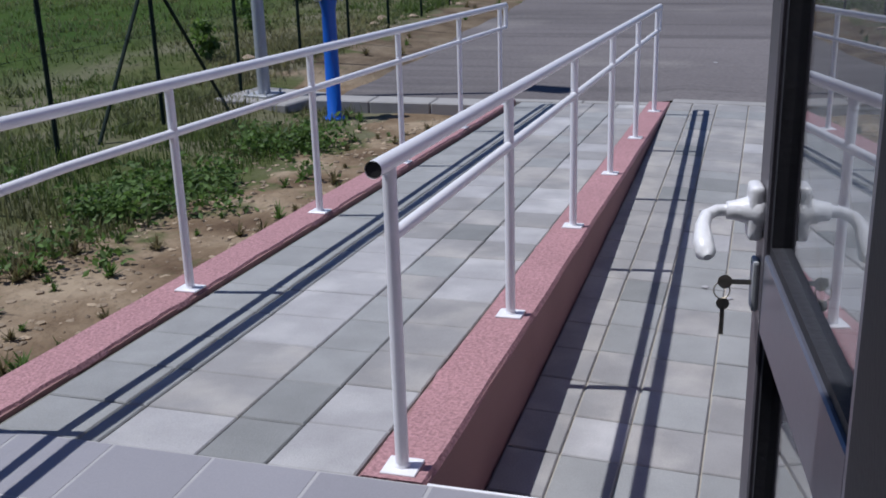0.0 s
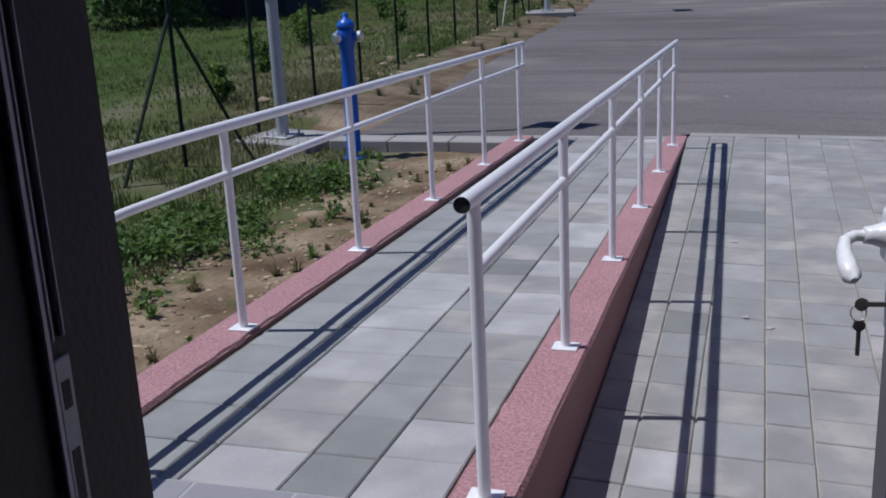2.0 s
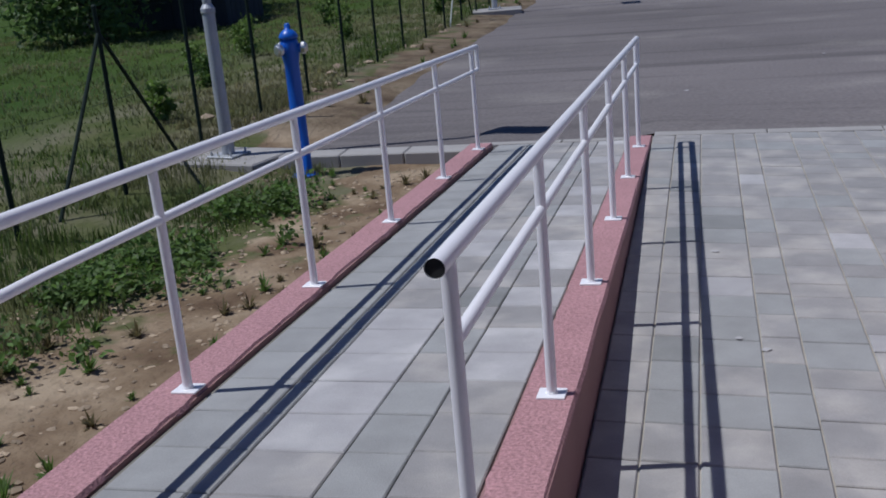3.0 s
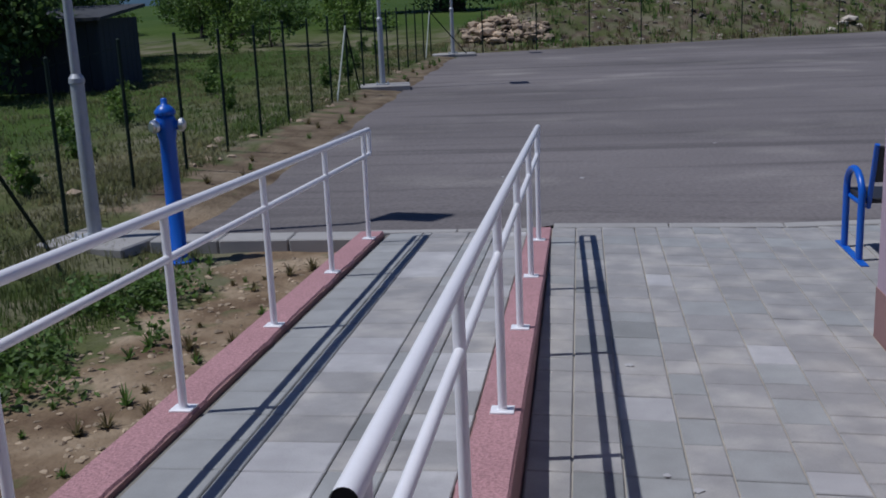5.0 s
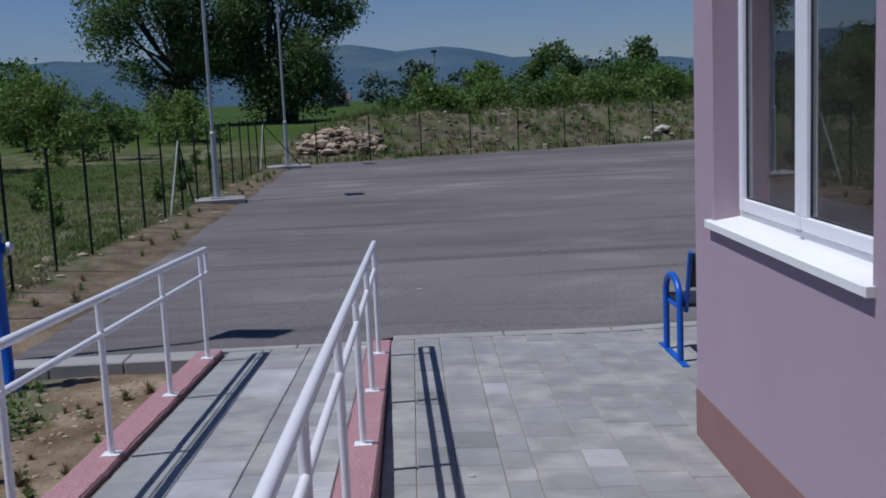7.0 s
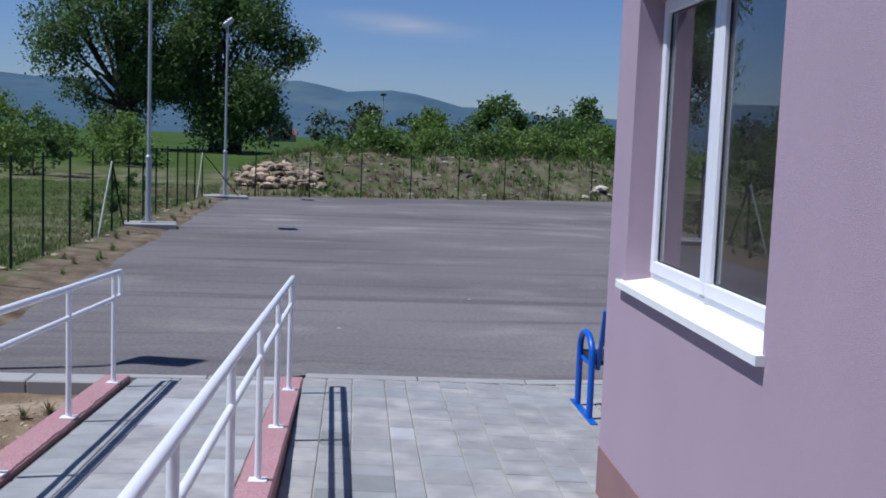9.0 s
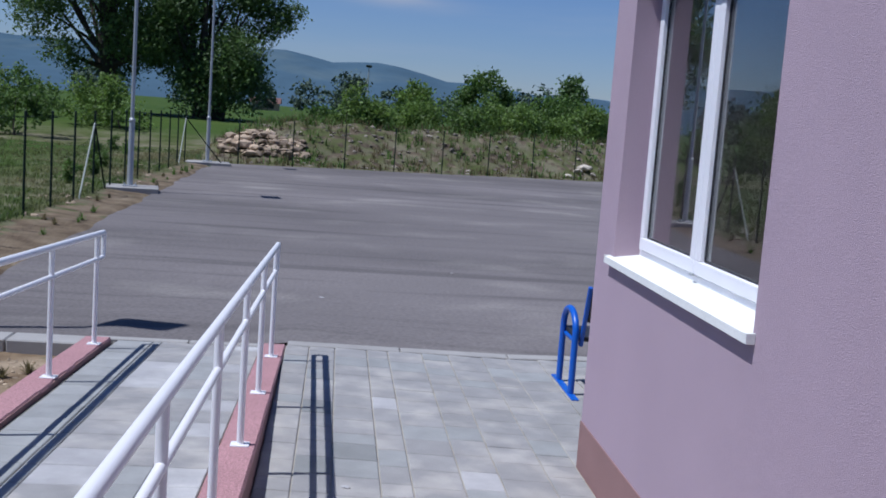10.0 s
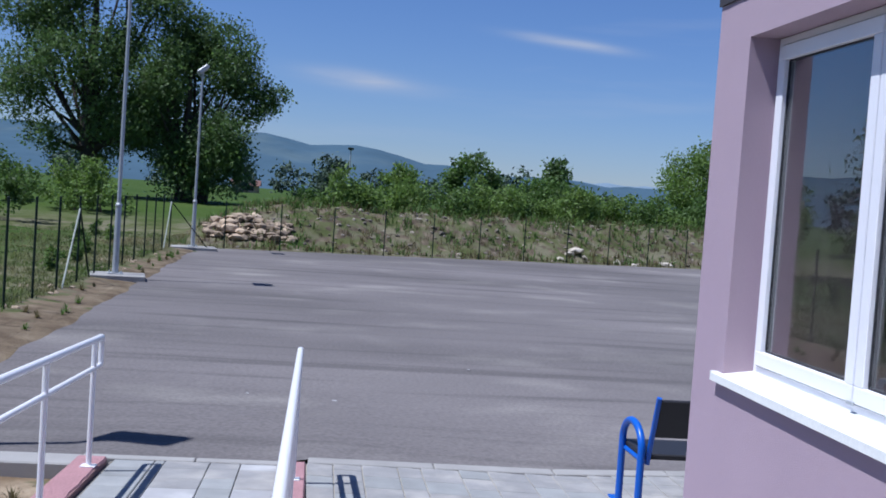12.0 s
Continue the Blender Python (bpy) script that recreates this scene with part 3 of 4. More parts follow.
def entrance():
    yo, yi = -1.70, -2.02
    w = thing("wall_entrance", "entrance wall around the open glazed door", "wall")
    tagged(w, kind="structure")
    for lo, hi in (((-3.2, yi, -0.2), (DOOR_L - 0.10, yo, 3.26)), ((DOOR_R + 0.06, yi, -0.2), (8.0, yo - 0.002, 3.26)), ((DOOR_L - 0.10, yi, 2.66), (DOOR_R + 0.06, yo, 3.26))):
        part("rendered_panel", box_bm(lo, hi), M_LILAC, w)
    part("fascia", box_bm((-3.2, yi, 3.262), (WX, yo + 0.012, 3.60)), M_FASCIA, w)
    bm = bmesh.new()
    box_bm((-3.3, -6.2, -0.2), (-3.2, yo, 3.26), bm=bm)
    box_bm((-3.3, -6.3, -0.2), (8.0, -6.2, 3.26), bm=bm)
    box_bm((2.6, -6.2, 0.40), (2.7, yi, 3.26), bm=bm)
    tagged(part("wall_hall", bm, M_PLASTER), "plain plastered hall walls", "wall", kind="structure")
    tagged(part("floor_hall", box_bm((-3.2, -6.2, 0.2), (2.6, -1.722, PORCH - 0.004)), M_PORCH), "grey tiled hall floor", "floor", kind="structure")
    tagged(part("ceiling_hall", box_bm((-3.2, -6.2, 3.26), (8.0, -1.71, 3.40)), M_PLASTER), "plain plaster ceiling of the hall", "ceiling", kind="structure")
    # frame
    fr = tagged(thing("door_frame", "dark aluminium door frame with a strike plate", "door frame"), kind="structure")
    part("jamb_lock_side", box_bm((DOOR_L - 0.10, yi + 0.02, PORCH), (DOOR_L, yo - 0.002, 2.66), 0.003), M_JAMB, fr)
    part("jamb_hinge_side", box_bm((DOOR_R, yi + 0.02, PORCH), (DOOR_R + 0.06, yo - 0.004, 2.66), 0.003), M_JAMB, fr)
    part("head", box_bm((DOOR_L, yi + 0.02, 2.58), (DOOR_R, yo - 0.006, 2.66), 0.003), M_JAMB, fr)
    part("stop_strip", box_bm((DOOR_L - 0.002, -1.862, PORCH), (DOOR_L + 0.010, -1.852, 2.58), 0.002), M_DOOR_LIGHT, fr, "slim silver stop strip")
    for ya in (-1.846, -1.829):
        part("gasket", box_bm((DOOR_L - 0.002, ya, 1.68), (DOOR_L + 0.006, ya + 0.006, 2.58), 0.002), M_DOOR_LIGHT, fr)
    s = part("strike_plate", box_bm((DOOR_L - 0.001, -1.846, 1.28), (DOOR_L + 0.004, -1.820, 1.66), 0.0015), M_GALV, fr, "steel strike plate with slots")
    for za, zb in ((1.605, 1.635), (1.50, 1.56), (1.35, 1.475)):
        part("slot", box_bm((DOOR_L + 0.0035, -1.840, za), (DOOR_L + 0.0045, -1.827, zb)), M_GASKET, s)
    tagged(part("threshold", box_bm((DOOR_L, -1.98, PORCH - 0.003), (DOOR_R, -1.725, PORCH + 0.008), 0.003), M_DOOR_LIGHT), "low aluminium door threshold", "threshold", kind="structure")
    # leaf
    hinge, free = Vector((1.062, -1.672)), Vector((0.958, -0.925))
    turn = math.degrees(math.atan2(-(free.x - hinge.x), free.y - hinge.y))
    d = thing("door_1", "open glazed door leaf in brown-grey aluminium with keys in the lock", "door", at=pose(hinge.x, hinge.y, PORCH + 0.02, 0, 0, turn))
    tagged(d, kind="structure")
    L, H, T = 0.752, 2.08, 0.03
    part("lock_stile", box_bm((-T, L - 0.085, 0), (T, L, H), 0.003), M_DOOR, d)
    # pale strip on the free edge: the sun on it is given by colour
    part("stile_edge", box_bm((-T + 0.004, L, 0), (T - 0.02, L + 0.006, H), 0.002), M_DOOR_LIGHT, d, "pale edge strip with sunlight put into its colour")
    part("hinge_stile", box_bm((-T, 0, 0), (T, 0.085, H), 0.003), M_DOOR_LIGHT, d)
    for za, zb in ((0, 0.12), (0.91, 1.035), (H - 0.09, H)):
        # only the mid rail gets the colour with the sky reflection mixed in
        part("cross_rail", box_bm((-T + 0.001, 0.085, za), (T - 0.001, L - 0.085, zb), 0.003), M_DOOR_RAIL if 0.5 < za < 1.5 else M_DOOR, d)
    for za, zb in ((0.12, 0.91), (1.035, H - 0.09)):
        bm = bmesh.new()
        for lo, hi in (((-0.022, 0.085, za), (0.022, 0.10, zb)), ((-0.022, L - 0.10, za), (0.022, L - 0.085, zb)),
                       ((-0.022, 0.10, za), (0.022, L - 0.10, za + 0.015)), ((-0.022, 0.10, zb - 0.015), (0.022, L - 0.10, zb))):
            box_bm(lo, hi, bm=bm)
        part("glazing_bead", bm, M_GASKET, d)
        g = part("pane", box_bm((-0.008, 0.099, za + 0.014), (0.008, L - 0.099, zb - 0.014)), M_DOOR_GLASS, d)
        g.visible_shadow = False
    hz = 1.572 - PORCH - 0.02
    bm = lathe([(0.030, 0), (0.029, 0.012), (0.020, 0.024), (0.015, 0.040), (0.013, 0.052)], 18, m=Matrix.Translation((-T, L - 0.042, hz)) @ Euler((0, -math.pi / 2, 0)).to_matrix().to_4x4())
    box_bm((-T - 0.022, L - 0.066, hz - 0.042), (-T, L - 0.018, hz + 0.042), 0.010, bm=bm, segments=3)
    h = part("handle", bm, M_HANDLE, d, "off-white lever handle", smooth=True)
    arm = [(-T - 0.045, L - 0.042, hz), (-T - 0.066, L - 0.045, hz), (-T - 0.082, L - 0.058, hz - 0.004), (-T - 0.089, L - 0.085, hz - 0.012), (-T - 0.090, L - 0.118, hz - 0.024), (-T - 0.088, L - 0.142, hz - 0.034), (-T - 0.086, L - 0.150, hz - 0.038)]
    bm = sweep(arm, [0.009, 0.009, 0.0095, 0.011, 0.0145, 0.0145, 0.006], 16)
    part("lever", bm, M_HANDLE, h, smooth=True)
    part("lock_rose", box_bm((-T - 0.010, L - 0.060, hz - 0.155), (-T, L - 0.024, hz - 0.075), 0.0045, segments=2), M_GALV, d, "slim grey lock escutcheon")
    k = part("key", box_bm((-T - 0.040, L - 0.046, hz - 0.116), (-T - 0.008, L - 0.044, hz - 0.108), 0.0005), M_KEY, d, "nickel key in the lock")
    part("key_bow", lathe([(0.006, -0.0012), (0.011, -0.001), (0.011, 0.001), (0.006, 0.0012)], 14, m=Matrix.Translation((-T - 0.048, L - 0.045, hz - 0.112)) @ Euler((math.pi / 2, 0, 0)).to_matrix().to_4x4()), M_KEY, k)
    ring = [(-T - 0.052 + 0.012 * math.cos(a), L - 0.045 + 0.003 * math.sin(a), hz - 0.126 + 0.013 * math.sin(a)) for a in [2 * math.pi * i / 16 for i in range(17)]]
    part("key_ring", sweep(ring, 0.0011, 6, caps=False), M_KEY, k)
    bm = lathe([(0.004, -0.001), (0.010, -0.001), (0.010, 0.001), (0.004, 0.001)], 12, m=Matrix.Translation((-T - 0.050, L - 0.046, hz - 0.147)) @ Euler((math.pi / 2, 0, 0)).to_matrix().to_4x4())
    box_bm((-T - 0.0535, L - 0.047, hz - 0.198), (-T - 0.0465, L - 0.045, hz - 0.150), 0.0006, bm=bm)
    part("spare_key", bm, M_KEY, k, "second key hanging from the ring")


entrance()


# ---- railings ----
def railing(name, x, ys, start, end_extra, label):
    r = thing(name, label, "railing", "ramp railings")
    last = ys[-1] + end_extra
    top = lambda y: wall_top(y) + 0.905 if y > 0 else wall_top(0) + 0.905
    lo = lambda y: top(y) - 0.205
    path = [(x, start, top(start) if start < -0.3 else wall_top(start) + 0.905)] + [(x, y, top(y)) for y in np.linspace(max(ys[0], 0.05), last - 0.05, 9)]
    path += [(x, last - 0.015, top(last) + 0.001), (x, last - 0.002, top(last) - 0.012), (x, last, top(last) - 0.035)]
    part("top_rail", sweep(path, 0.0235, 16, caps=False), M_WHITE, r, smooth=True)
    y_in = path[0][1]
    # capped near-black cylinder set in the pipe end in place of the shade inside
    part("pipe_bore", sweep([(x, y_in + 0.004, path[0][2]), (x, y_in + 0.3, path[0][2] - 0.016)], [0.0215, 0.0215], 16), M_HOLLOW, r, "dark plug standing in for the shade in the open pipe end")
    first = ys[0] if start > -0.3 else start
    path = [(x, y, lo(y)) for y in np.linspace(first, last - 0.04, 9)] + [(x, last - 0.012, lo(last) + 0.002), (x, last - 0.002, lo(last) + 0.014), (x, last, lo(last) + 0.03)]
    part("mid_rail", sweep(path, 0.0185, 14), M_WHITE, r, smooth=True)
    part("end_bar", sweep([(x, last, lo(last) + 0.028), (x, last, top(last) - 0.033)], 0.0195, 14), M_WHITE, r, smooth=True)
    for y in ys:
        zb = wall_top(y) if y > -0.1 else PORCH
        zb = zb if y > 0 else PORCH if y < -0.1 else wall_top(0)
        part("post", sweep([(x, y, zb + 0.004), (x, y, top(y) - 0.012)], 0.0195, 16), M_WHITE, r, smooth=True)
        m = Matrix.Translation((x, y, zb + 0.003)) @ Euler((-0.053 if y > 0 else 0, 0, 0)).to_matrix().to_4x4()
        bm = box_bm((-0.052, -0.05, -0.004), (0.052, 0.05, 0.005), 0.002)
        bmesh.ops.transform(bm, matrix=m, verts=bm.verts)
        part("base_plate", bm, M_WHITE, r)
        part("weld_collar", lathe([(0.0245, 0.004), (0.021, 0.012)], 14, m=m), M_WHITE, r)


railing("railing", 0.0, [0.0, 1.366, 2.82, 4.213, 5.58, 6.975], -0.118, 0.22, "white painted tube railing with an open pipe end")
railing("railing", -1.444, [-1.5, -0.12, 1.35, 2.81, 4.28, 5.777, 7.152], -1.66, 0.24, "white painted tube railing beside the bare soil")


# ---- kerbs ----
kerbs = thing("kerb", "pale flush concrete kerb along the asphalt edge", "kerb")
tagged(kerbs, kind="structure")
for x0, x1 in [(-1.60, -0.75), (-0.75, 0.098)] + [(0.102 + k, 1.102 + k) for k in range(8)]:
    bm = box_bm((x0 + 0.004, -0.165 if x0 > 0 else -0.108, -0.2), (x1 - 0.004, 0.0, 0.0), 0.008)
    for v in bm.verts:
        v.co.y += kerb_edge(v.co.x if x0 < 0 else max(v.co.x, 0.1001))
        if v.co.z > -0.1:
            v.co.z += pave_z(v.co.x) + 0.006 if x0 > 0 else 0.043
    part("kerb_stone", bm, M_CONCRETE, kerbs)
kerbs = tagged(thing("kerb_raised", "raised concrete kerb above the bare soil", "kerb"), kind="structure")
for k in range(3):
    part("kerb_stone", box_bm((-3.55 + k * 0.65 + 0.004, 7.50, -0.3), (-3.55 + (k + 1) * 0.65 - 0.004, 7.798, 0.02), 0.012), M_CONCRETE, kerbs)


# ---- hydrant ----
def hydrant():
    h = thing("fire_hydrant", "blue enamelled pillar hydrant with aluminium outlet caps", "hydrant", at=pose(-3.16, 7.22, ground_z(-3.16, 7.22), 0, 0, 20))
    part("pillar", lathe([(0.10, -0.02), (0.10, 0.02), (0.072, 0.035), (0.068, 1.02), (0.078, 1.06), (0.085, 1.10), (0.085, 1.20), (0.07, 1.24)], 20), M_BLUE, h, smooth=True)
    part("bonnet", lathe([(0.088, 1.235), (0.090, 1.262), (0.070, 1.29), (0.045, 1.315), (0.028, 1.32), (0.026, 1.36), (0.02, 1.37)], 20), M_BLUE, h, smooth=True)
    for a in (-12, 125, 222):
        rot = Euler((0, math.pi / 2, radians(a))).to_matrix().to_4x4()
        o = part("outlet", lathe([(0.042, 0.06), (0.040, 0.11)], 16, m=Matrix.Translation((0, 0, 1.15)) @ rot), M_BLUE, h)
        part("outlet_cap", lathe([(0.050, 0.108), (0.054, 0.115), (0.054, 0.145), (0.040, 0.152), (0.034, 0.165)], 16, m=Matrix.Translation((0, 0, 1.15)) @ rot), M_CHROME, o, "dull aluminium cap")
    part("flange", lathe([(0.13, -0.03), (0.13, 0.012), (0.11, 0.018)], 20), M_BLUE, h)
    h.scale = (1.0, 1.0, 1.045)


hydrant()


# ---- lamp posts ----
def lamp_post(x, y, height, slab, heading=-80, z=0.02):
    p = thing("street_lamp", "galvanised lamp pole with twin floodlights on a concrete footing", "street lamp", "lot lamp poles", at=pose(x, y, z, 0, 0, heading))
    part("lower_pole", sweep([(0, 0, 0.03), (0, 0, 1.42), (0, 0, 1.45)], [0.066, 0.062, 0.06], 16), M_GALV, p, smooth=True)
    part("collar", lathe([(0.066, 1.42), (0.072, 1.43), (0.070, 1.47), (0.044, 1.51)], 16), M_GALV, p)
    part("upper_pole", sweep([(0, 0, 1.49), (0, 0, height)], [0.043, 0.034], 14), M_GALV, p, smooth=True)
    f = part("flange", box_bm((-0.16, -0.16, 0.0), (0.16, 0.16, 0.025), 0.004), M_GALV, p)
    for a in (-0.12, 0.12):
        for b in (-0.12, 0.12):
            part("bolt", lathe([(0.014, 0.02), (0.014, 0.05), (0.008, 0.07)], 6, m=Matrix.Translation((a, b, 0))), M_GALV, f)
    part("crossbar", box_bm((-0.30, -0.03, height - 0.05), (0.30, 0.03, height + 0.01), 0.006), M_GALV, p)
    for s in (-0.17, 0.17):
        bm = box_bm((-0.165, -0.08, -0.19), (0.165, 0.06, 0.19), 0.02)
        bmesh.ops.transform(bm, matrix=pose(s, 0.02, height + 0.14, -50, 0, 0), verts=bm.verts)
        fl = part("floodlight", bm, M_GALV, p)
        bm = box_bm((-0.145, -0.088, -0.17), (0.145, -0.078, 0.17), 0.004)
        bmesh.ops.transform(bm, matrix=pose(s, 0.02, height + 0.14, -50, 0, 0), verts=bm.verts)
        part("lens", bm, M_PVC, fl)
    part("footing", box_bm((slab[0], slab[1], -0.32), (slab[2], slab[3], 0.0), 0.015), M_CONCRETE, p, "weathered concrete footing slab")


lamp_post(-4.13, 7.66, 5.95, (-0.42, -0.34, 0.55, 0.42), -14)
lamp_post(-4.13, 22.7, 6.25, (-0.45, -0.60, 0.45, 0.62), z=0.12)
lamp_post(-3.9, 34.7, 5.55, (-0.5, -0.75, 0.5, 0.75), z=0.10)


# ---- fence ----
def fence_post(x, y, pale=False, brace=None):
    z = ground_z(x, y) - 0.05
    p = thing("fence_post", "slim dark green steel fence post" if not brace else "dark green fence post with diagonal braces", "fence post", "fence posts", at=pose(x, y, z))
    part("post", sweep([(0, 0, 0), (0, 0, 1.72)], 0.021, 8), M_FENCE, p)
    part("cap", lathe([(0.023, 1.71), (0.023, 1.73), (0.008, 1.745)], 8), M_FENCE, p)
    for bx, by, mat in brace or ():
        part("brace", sweep([(0, 0, 1.5), (bx, by, 0.0)], 0.018, 8), mat, p)


POSTS = [-1.83 + 1.63 * k for k in range(23)]
for k, y in enumerate(POSTS):
    b = {5: ((-0.02, -1.1, M_FENCE), (0.0, 1.25, M_FENCE)), 14: ((0.02, -1.3, M_FENCE_PALE), (0.0, 1.2, M_FENCE)), 22: ((0.0, -1.3, M_FENCE_PALE), (1.2, 0.45, M_FENCE))}.get(k)
    fence_post(-4.55, y, brace=b)
FAR = [(-3.05 + 1.86 * k) for k in range(13)]
for x in FAR:
    fence_post(x, fence_line(x), brace=((1.2, 0.4, M_FENCE),) if x > 17.2 and x < 19 else None)


def fence_wire(points, label):
    w = thing("fence_wire", label, "fence wire", "fence wires")
    for h in (0.12, 0.85, 1.6):
        part("strand", sweep([(x, y, ground_z(x, y) + h) for x, y in points], 0.0022, 4), M_FENCE, w)


fence_wire([(-4.55, y) for y in POSTS], "thin dark wire strands along the field fence")
fence_wire([(x, fence_line(x)) for x in FAR], "thin dark wire strands along the lot fence")


# ---- bench ----
def bench():
    b = thing("bench", "blue tubular steel bench with black seat and back panels", "bench", at=pose(2.42, 6.86, 0.0))
    for x in (0.0, 1.55):
        part("foot_bar", box_bm((x - 0.03, -0.43, 0.0), (x + 0.03, 0.40, 0.012), 0.003), M_BLUE, b)
        hoop = [(x, -0.24, 0.01), (x, -0.24, 0.50)] + [(x, -0.01 - 0.23 * math.cos(a), 0.50 + 0.165 * math.sin(a)) for a in [math.pi * k / 12 for k in range(1, 12)]] + [(x, 0.22, 0.50), (x, 0.22, 0.01)]
        part("hoop_leg", sweep(hoop, 0.027, 14), M_BLUE, b, smooth=True)
        part("back_bar", sweep([(x + 0.06, -0.20, 0.40), (x + 0.06, -0.36, 0.90)], 0.020, 8), M_BLUE, b)
        part("seat_bar", sweep([(x + 0.02, -0.22, 0.42), (x + 0.02, 0.26, 0.42)], 0.018, 8), M_BLUE, b)
    bm = box_bm((0.02, -0.22, 0.435), (1.53, 0.27, 0.475), 0.008)
    part("seat", bm, M_BLACK, b, "black slab seat")
    bm = box_bm((0.075, -0.016, -0.145), (1.475, 0.016, 0.145), 0.006)
    bmesh.ops.transform(bm, matrix=pose(0, -0.30, 0.745, 17.7), verts=bm.verts)
    part("backrest", bm, M_BLACK, b, "black back panel")


bench()


# ---- stones ----
def rock_geometry(rng, c, s, verts, faces):
    """An uneven stone, added to the given lists."""
    bm = bmesh.new()
    bmesh.ops.create_icosphere(bm, subdivisions=1, radius=1.0)
    base = len(verts)
    sx, sy, sz = s * rng.uniform(0.7, 1.3), s * rng.uniform(0.7, 1.3), s * rng.uniform(0.3, 0.75)
    turn = rng.uniform(0, 6.28)
    off = rng.uniform(0, 50)
    for v in bm.verts:
        p = v.co * (1 + 0.85 * noise.noise(v.co * 1.7 + Vector((off, 0, 0))))
        verts.append((c[0] + sx * (p.x * math.cos(turn) - p.y * math.sin(turn)), c[1] + sy * (p.x * math.sin(turn) + p.y * math.cos(turn)), c[2] + sz * p.z))
    faces.extend([tuple(base + v.index for v in f.verts) for f in bm.faces])
    bm.free()


def stones():
    rng = random.Random(5)
    for k in range(60):
        y = rng.choice((9.5, 11.8, 12.6, 14.2, 16.0, 18.5, 20.0, 22.5, 24.5, 27, 30)) + rng.uniform(-0.5, 0.5)
        x = -4.75 + rng.uniform(-0.5, 0.45)
        v, f = [], []
        rock_geometry(rng, (0, 0, 0), rng.uniform(0.03, 0.10), v, f)
        ob = mesh_object("stone", v, f, M_STONE)
        ob.location = (x, y, ground_z(x, y) + 0.005)
        tagged(ob, "pale rough stone lying along the fence", "stone", "stones by the fence")
    for x, y, s in ((10.95, 43.7, 0.42), (10.6, 43.2, 0.22), (11.3, 43.3, 0.22), (12.6, 42.9, 0.2), (15.0, 43.7, 0.28), (10.0, 42.4, 0.15), (13.2, 42.6, 0.17)):
        v, f = [], []
        rock_geometry(rng, (0, 0, 0), s, v, f)
        ob = mesh_object("boulder", v, f, M_BOULDER)
        ob.location = (x, y, ground_z(x, y) + s * 0.3)
        tagged(ob, "pale limestone boulder on the earth bank", "boulder", "boulders on the bank")
    v, f = [], []
    for k in range(330):
        u = rng.random()
        x = -4.0 + 3.0 * u + rng.uniform(-0.2, 0.2)
        y = 39.6 + rng.uniform(-0.7, 0.9)
        top = (0.46 - 0.36 * u) * (1 - abs(y - 39.7) / 1.2)
        rock_geometry(rng, (x, y, ground_z(x, y) + max(top, 0.02) * rng.uniform(0.3, 0.95)), 0.035 + 0.26 * rng.random() ** 3, v, f)
    tagged(mesh_object("rubble_heap", v, f, M_STONE), "heap of pale broken rubble behind the fence", "rubble", kind="stuff")
    v, f = [], []
    for k in range(500):
        x = rng.uniform(-3, 20)
        y = fence_line(x) + rng.uniform(0.8, 5.5)
        rock_geometry(rng, (x, y, ground_z(x, y)), rng.uniform(0.03, 0.12), v, f)
    m = material("bank_clods", (0.20, 0.175, 0.14), 0.95, spread=0.2, scale=2, per_island=0.5)
    tagged(mesh_object("clods", v, f, m), "loose clods and stones on the bank", "clods", kind="stuff")
    v, f = [], []
    for k in range(1600):
        x, y = rng.uniform(-3.6, -1.7), rng.uniform(-1.5, 7.3)
        rock_geometry(rng, (x, y, ground_z(x, y)), rng.uniform(0.006, 0.028), v, f)
    m = material("soil_crumbs", (0.30, 0.235, 0.16), 0.95, spread=0.2, scale=2, per_island=0.4)
    tagged(mesh_object("soil_crumbs", v, f, m), "small crumbs and pebbles on the bare soil", "pebbles", kind="stuff")


stones()


# ---- grass and weeds ----
def blades(name, places, mat, label, category, rng, height, width, lean=0.5, per=1):
    """Thin bent blades at places (x, y), each of two faces."""
    v, f = [], []
    for x, y, scale in places:
        z = ground_z(x, y) - 0.01
        for _ in range(per):
            h, w, a = height * scale * rng.uniform(0.5, 1.2), width * rng.uniform(0.7, 1.4), rng.uniform(0, 6.28)
            ox, oy = rng.gauss(0, 0.03 * per ** 0.5), rng.gauss(0, 0.03 * per ** 0.5)
            dx, dy = math.cos(a), math.sin(a)
            l = h * lean * rng.uniform(0.2, 1.0)
            b = len(v)
            px, py = x + ox, y + oy
            v += [(px - dy * w, py + dx * w, z), (px + dy * w, py - dx * w, z),
                  (px + dx * l * 0.4 - dy * w * 0.8, py + dy * l * 0.4 + dx * w * 0.8, z + h * 0.6), (px + dx * l * 0.4 + dy * w * 0.8, py + dy * l * 0.4 - dx * w * 0.8, z + h * 0.6),
                  (px + dx * l, py + dy * l, z + h)]
            f += [(b, b + 1, b + 3, b + 2), (b + 2, b + 3, b + 4)]
    return tagged(mesh_object(name, v, f, mat), label, category, kind="stuff")


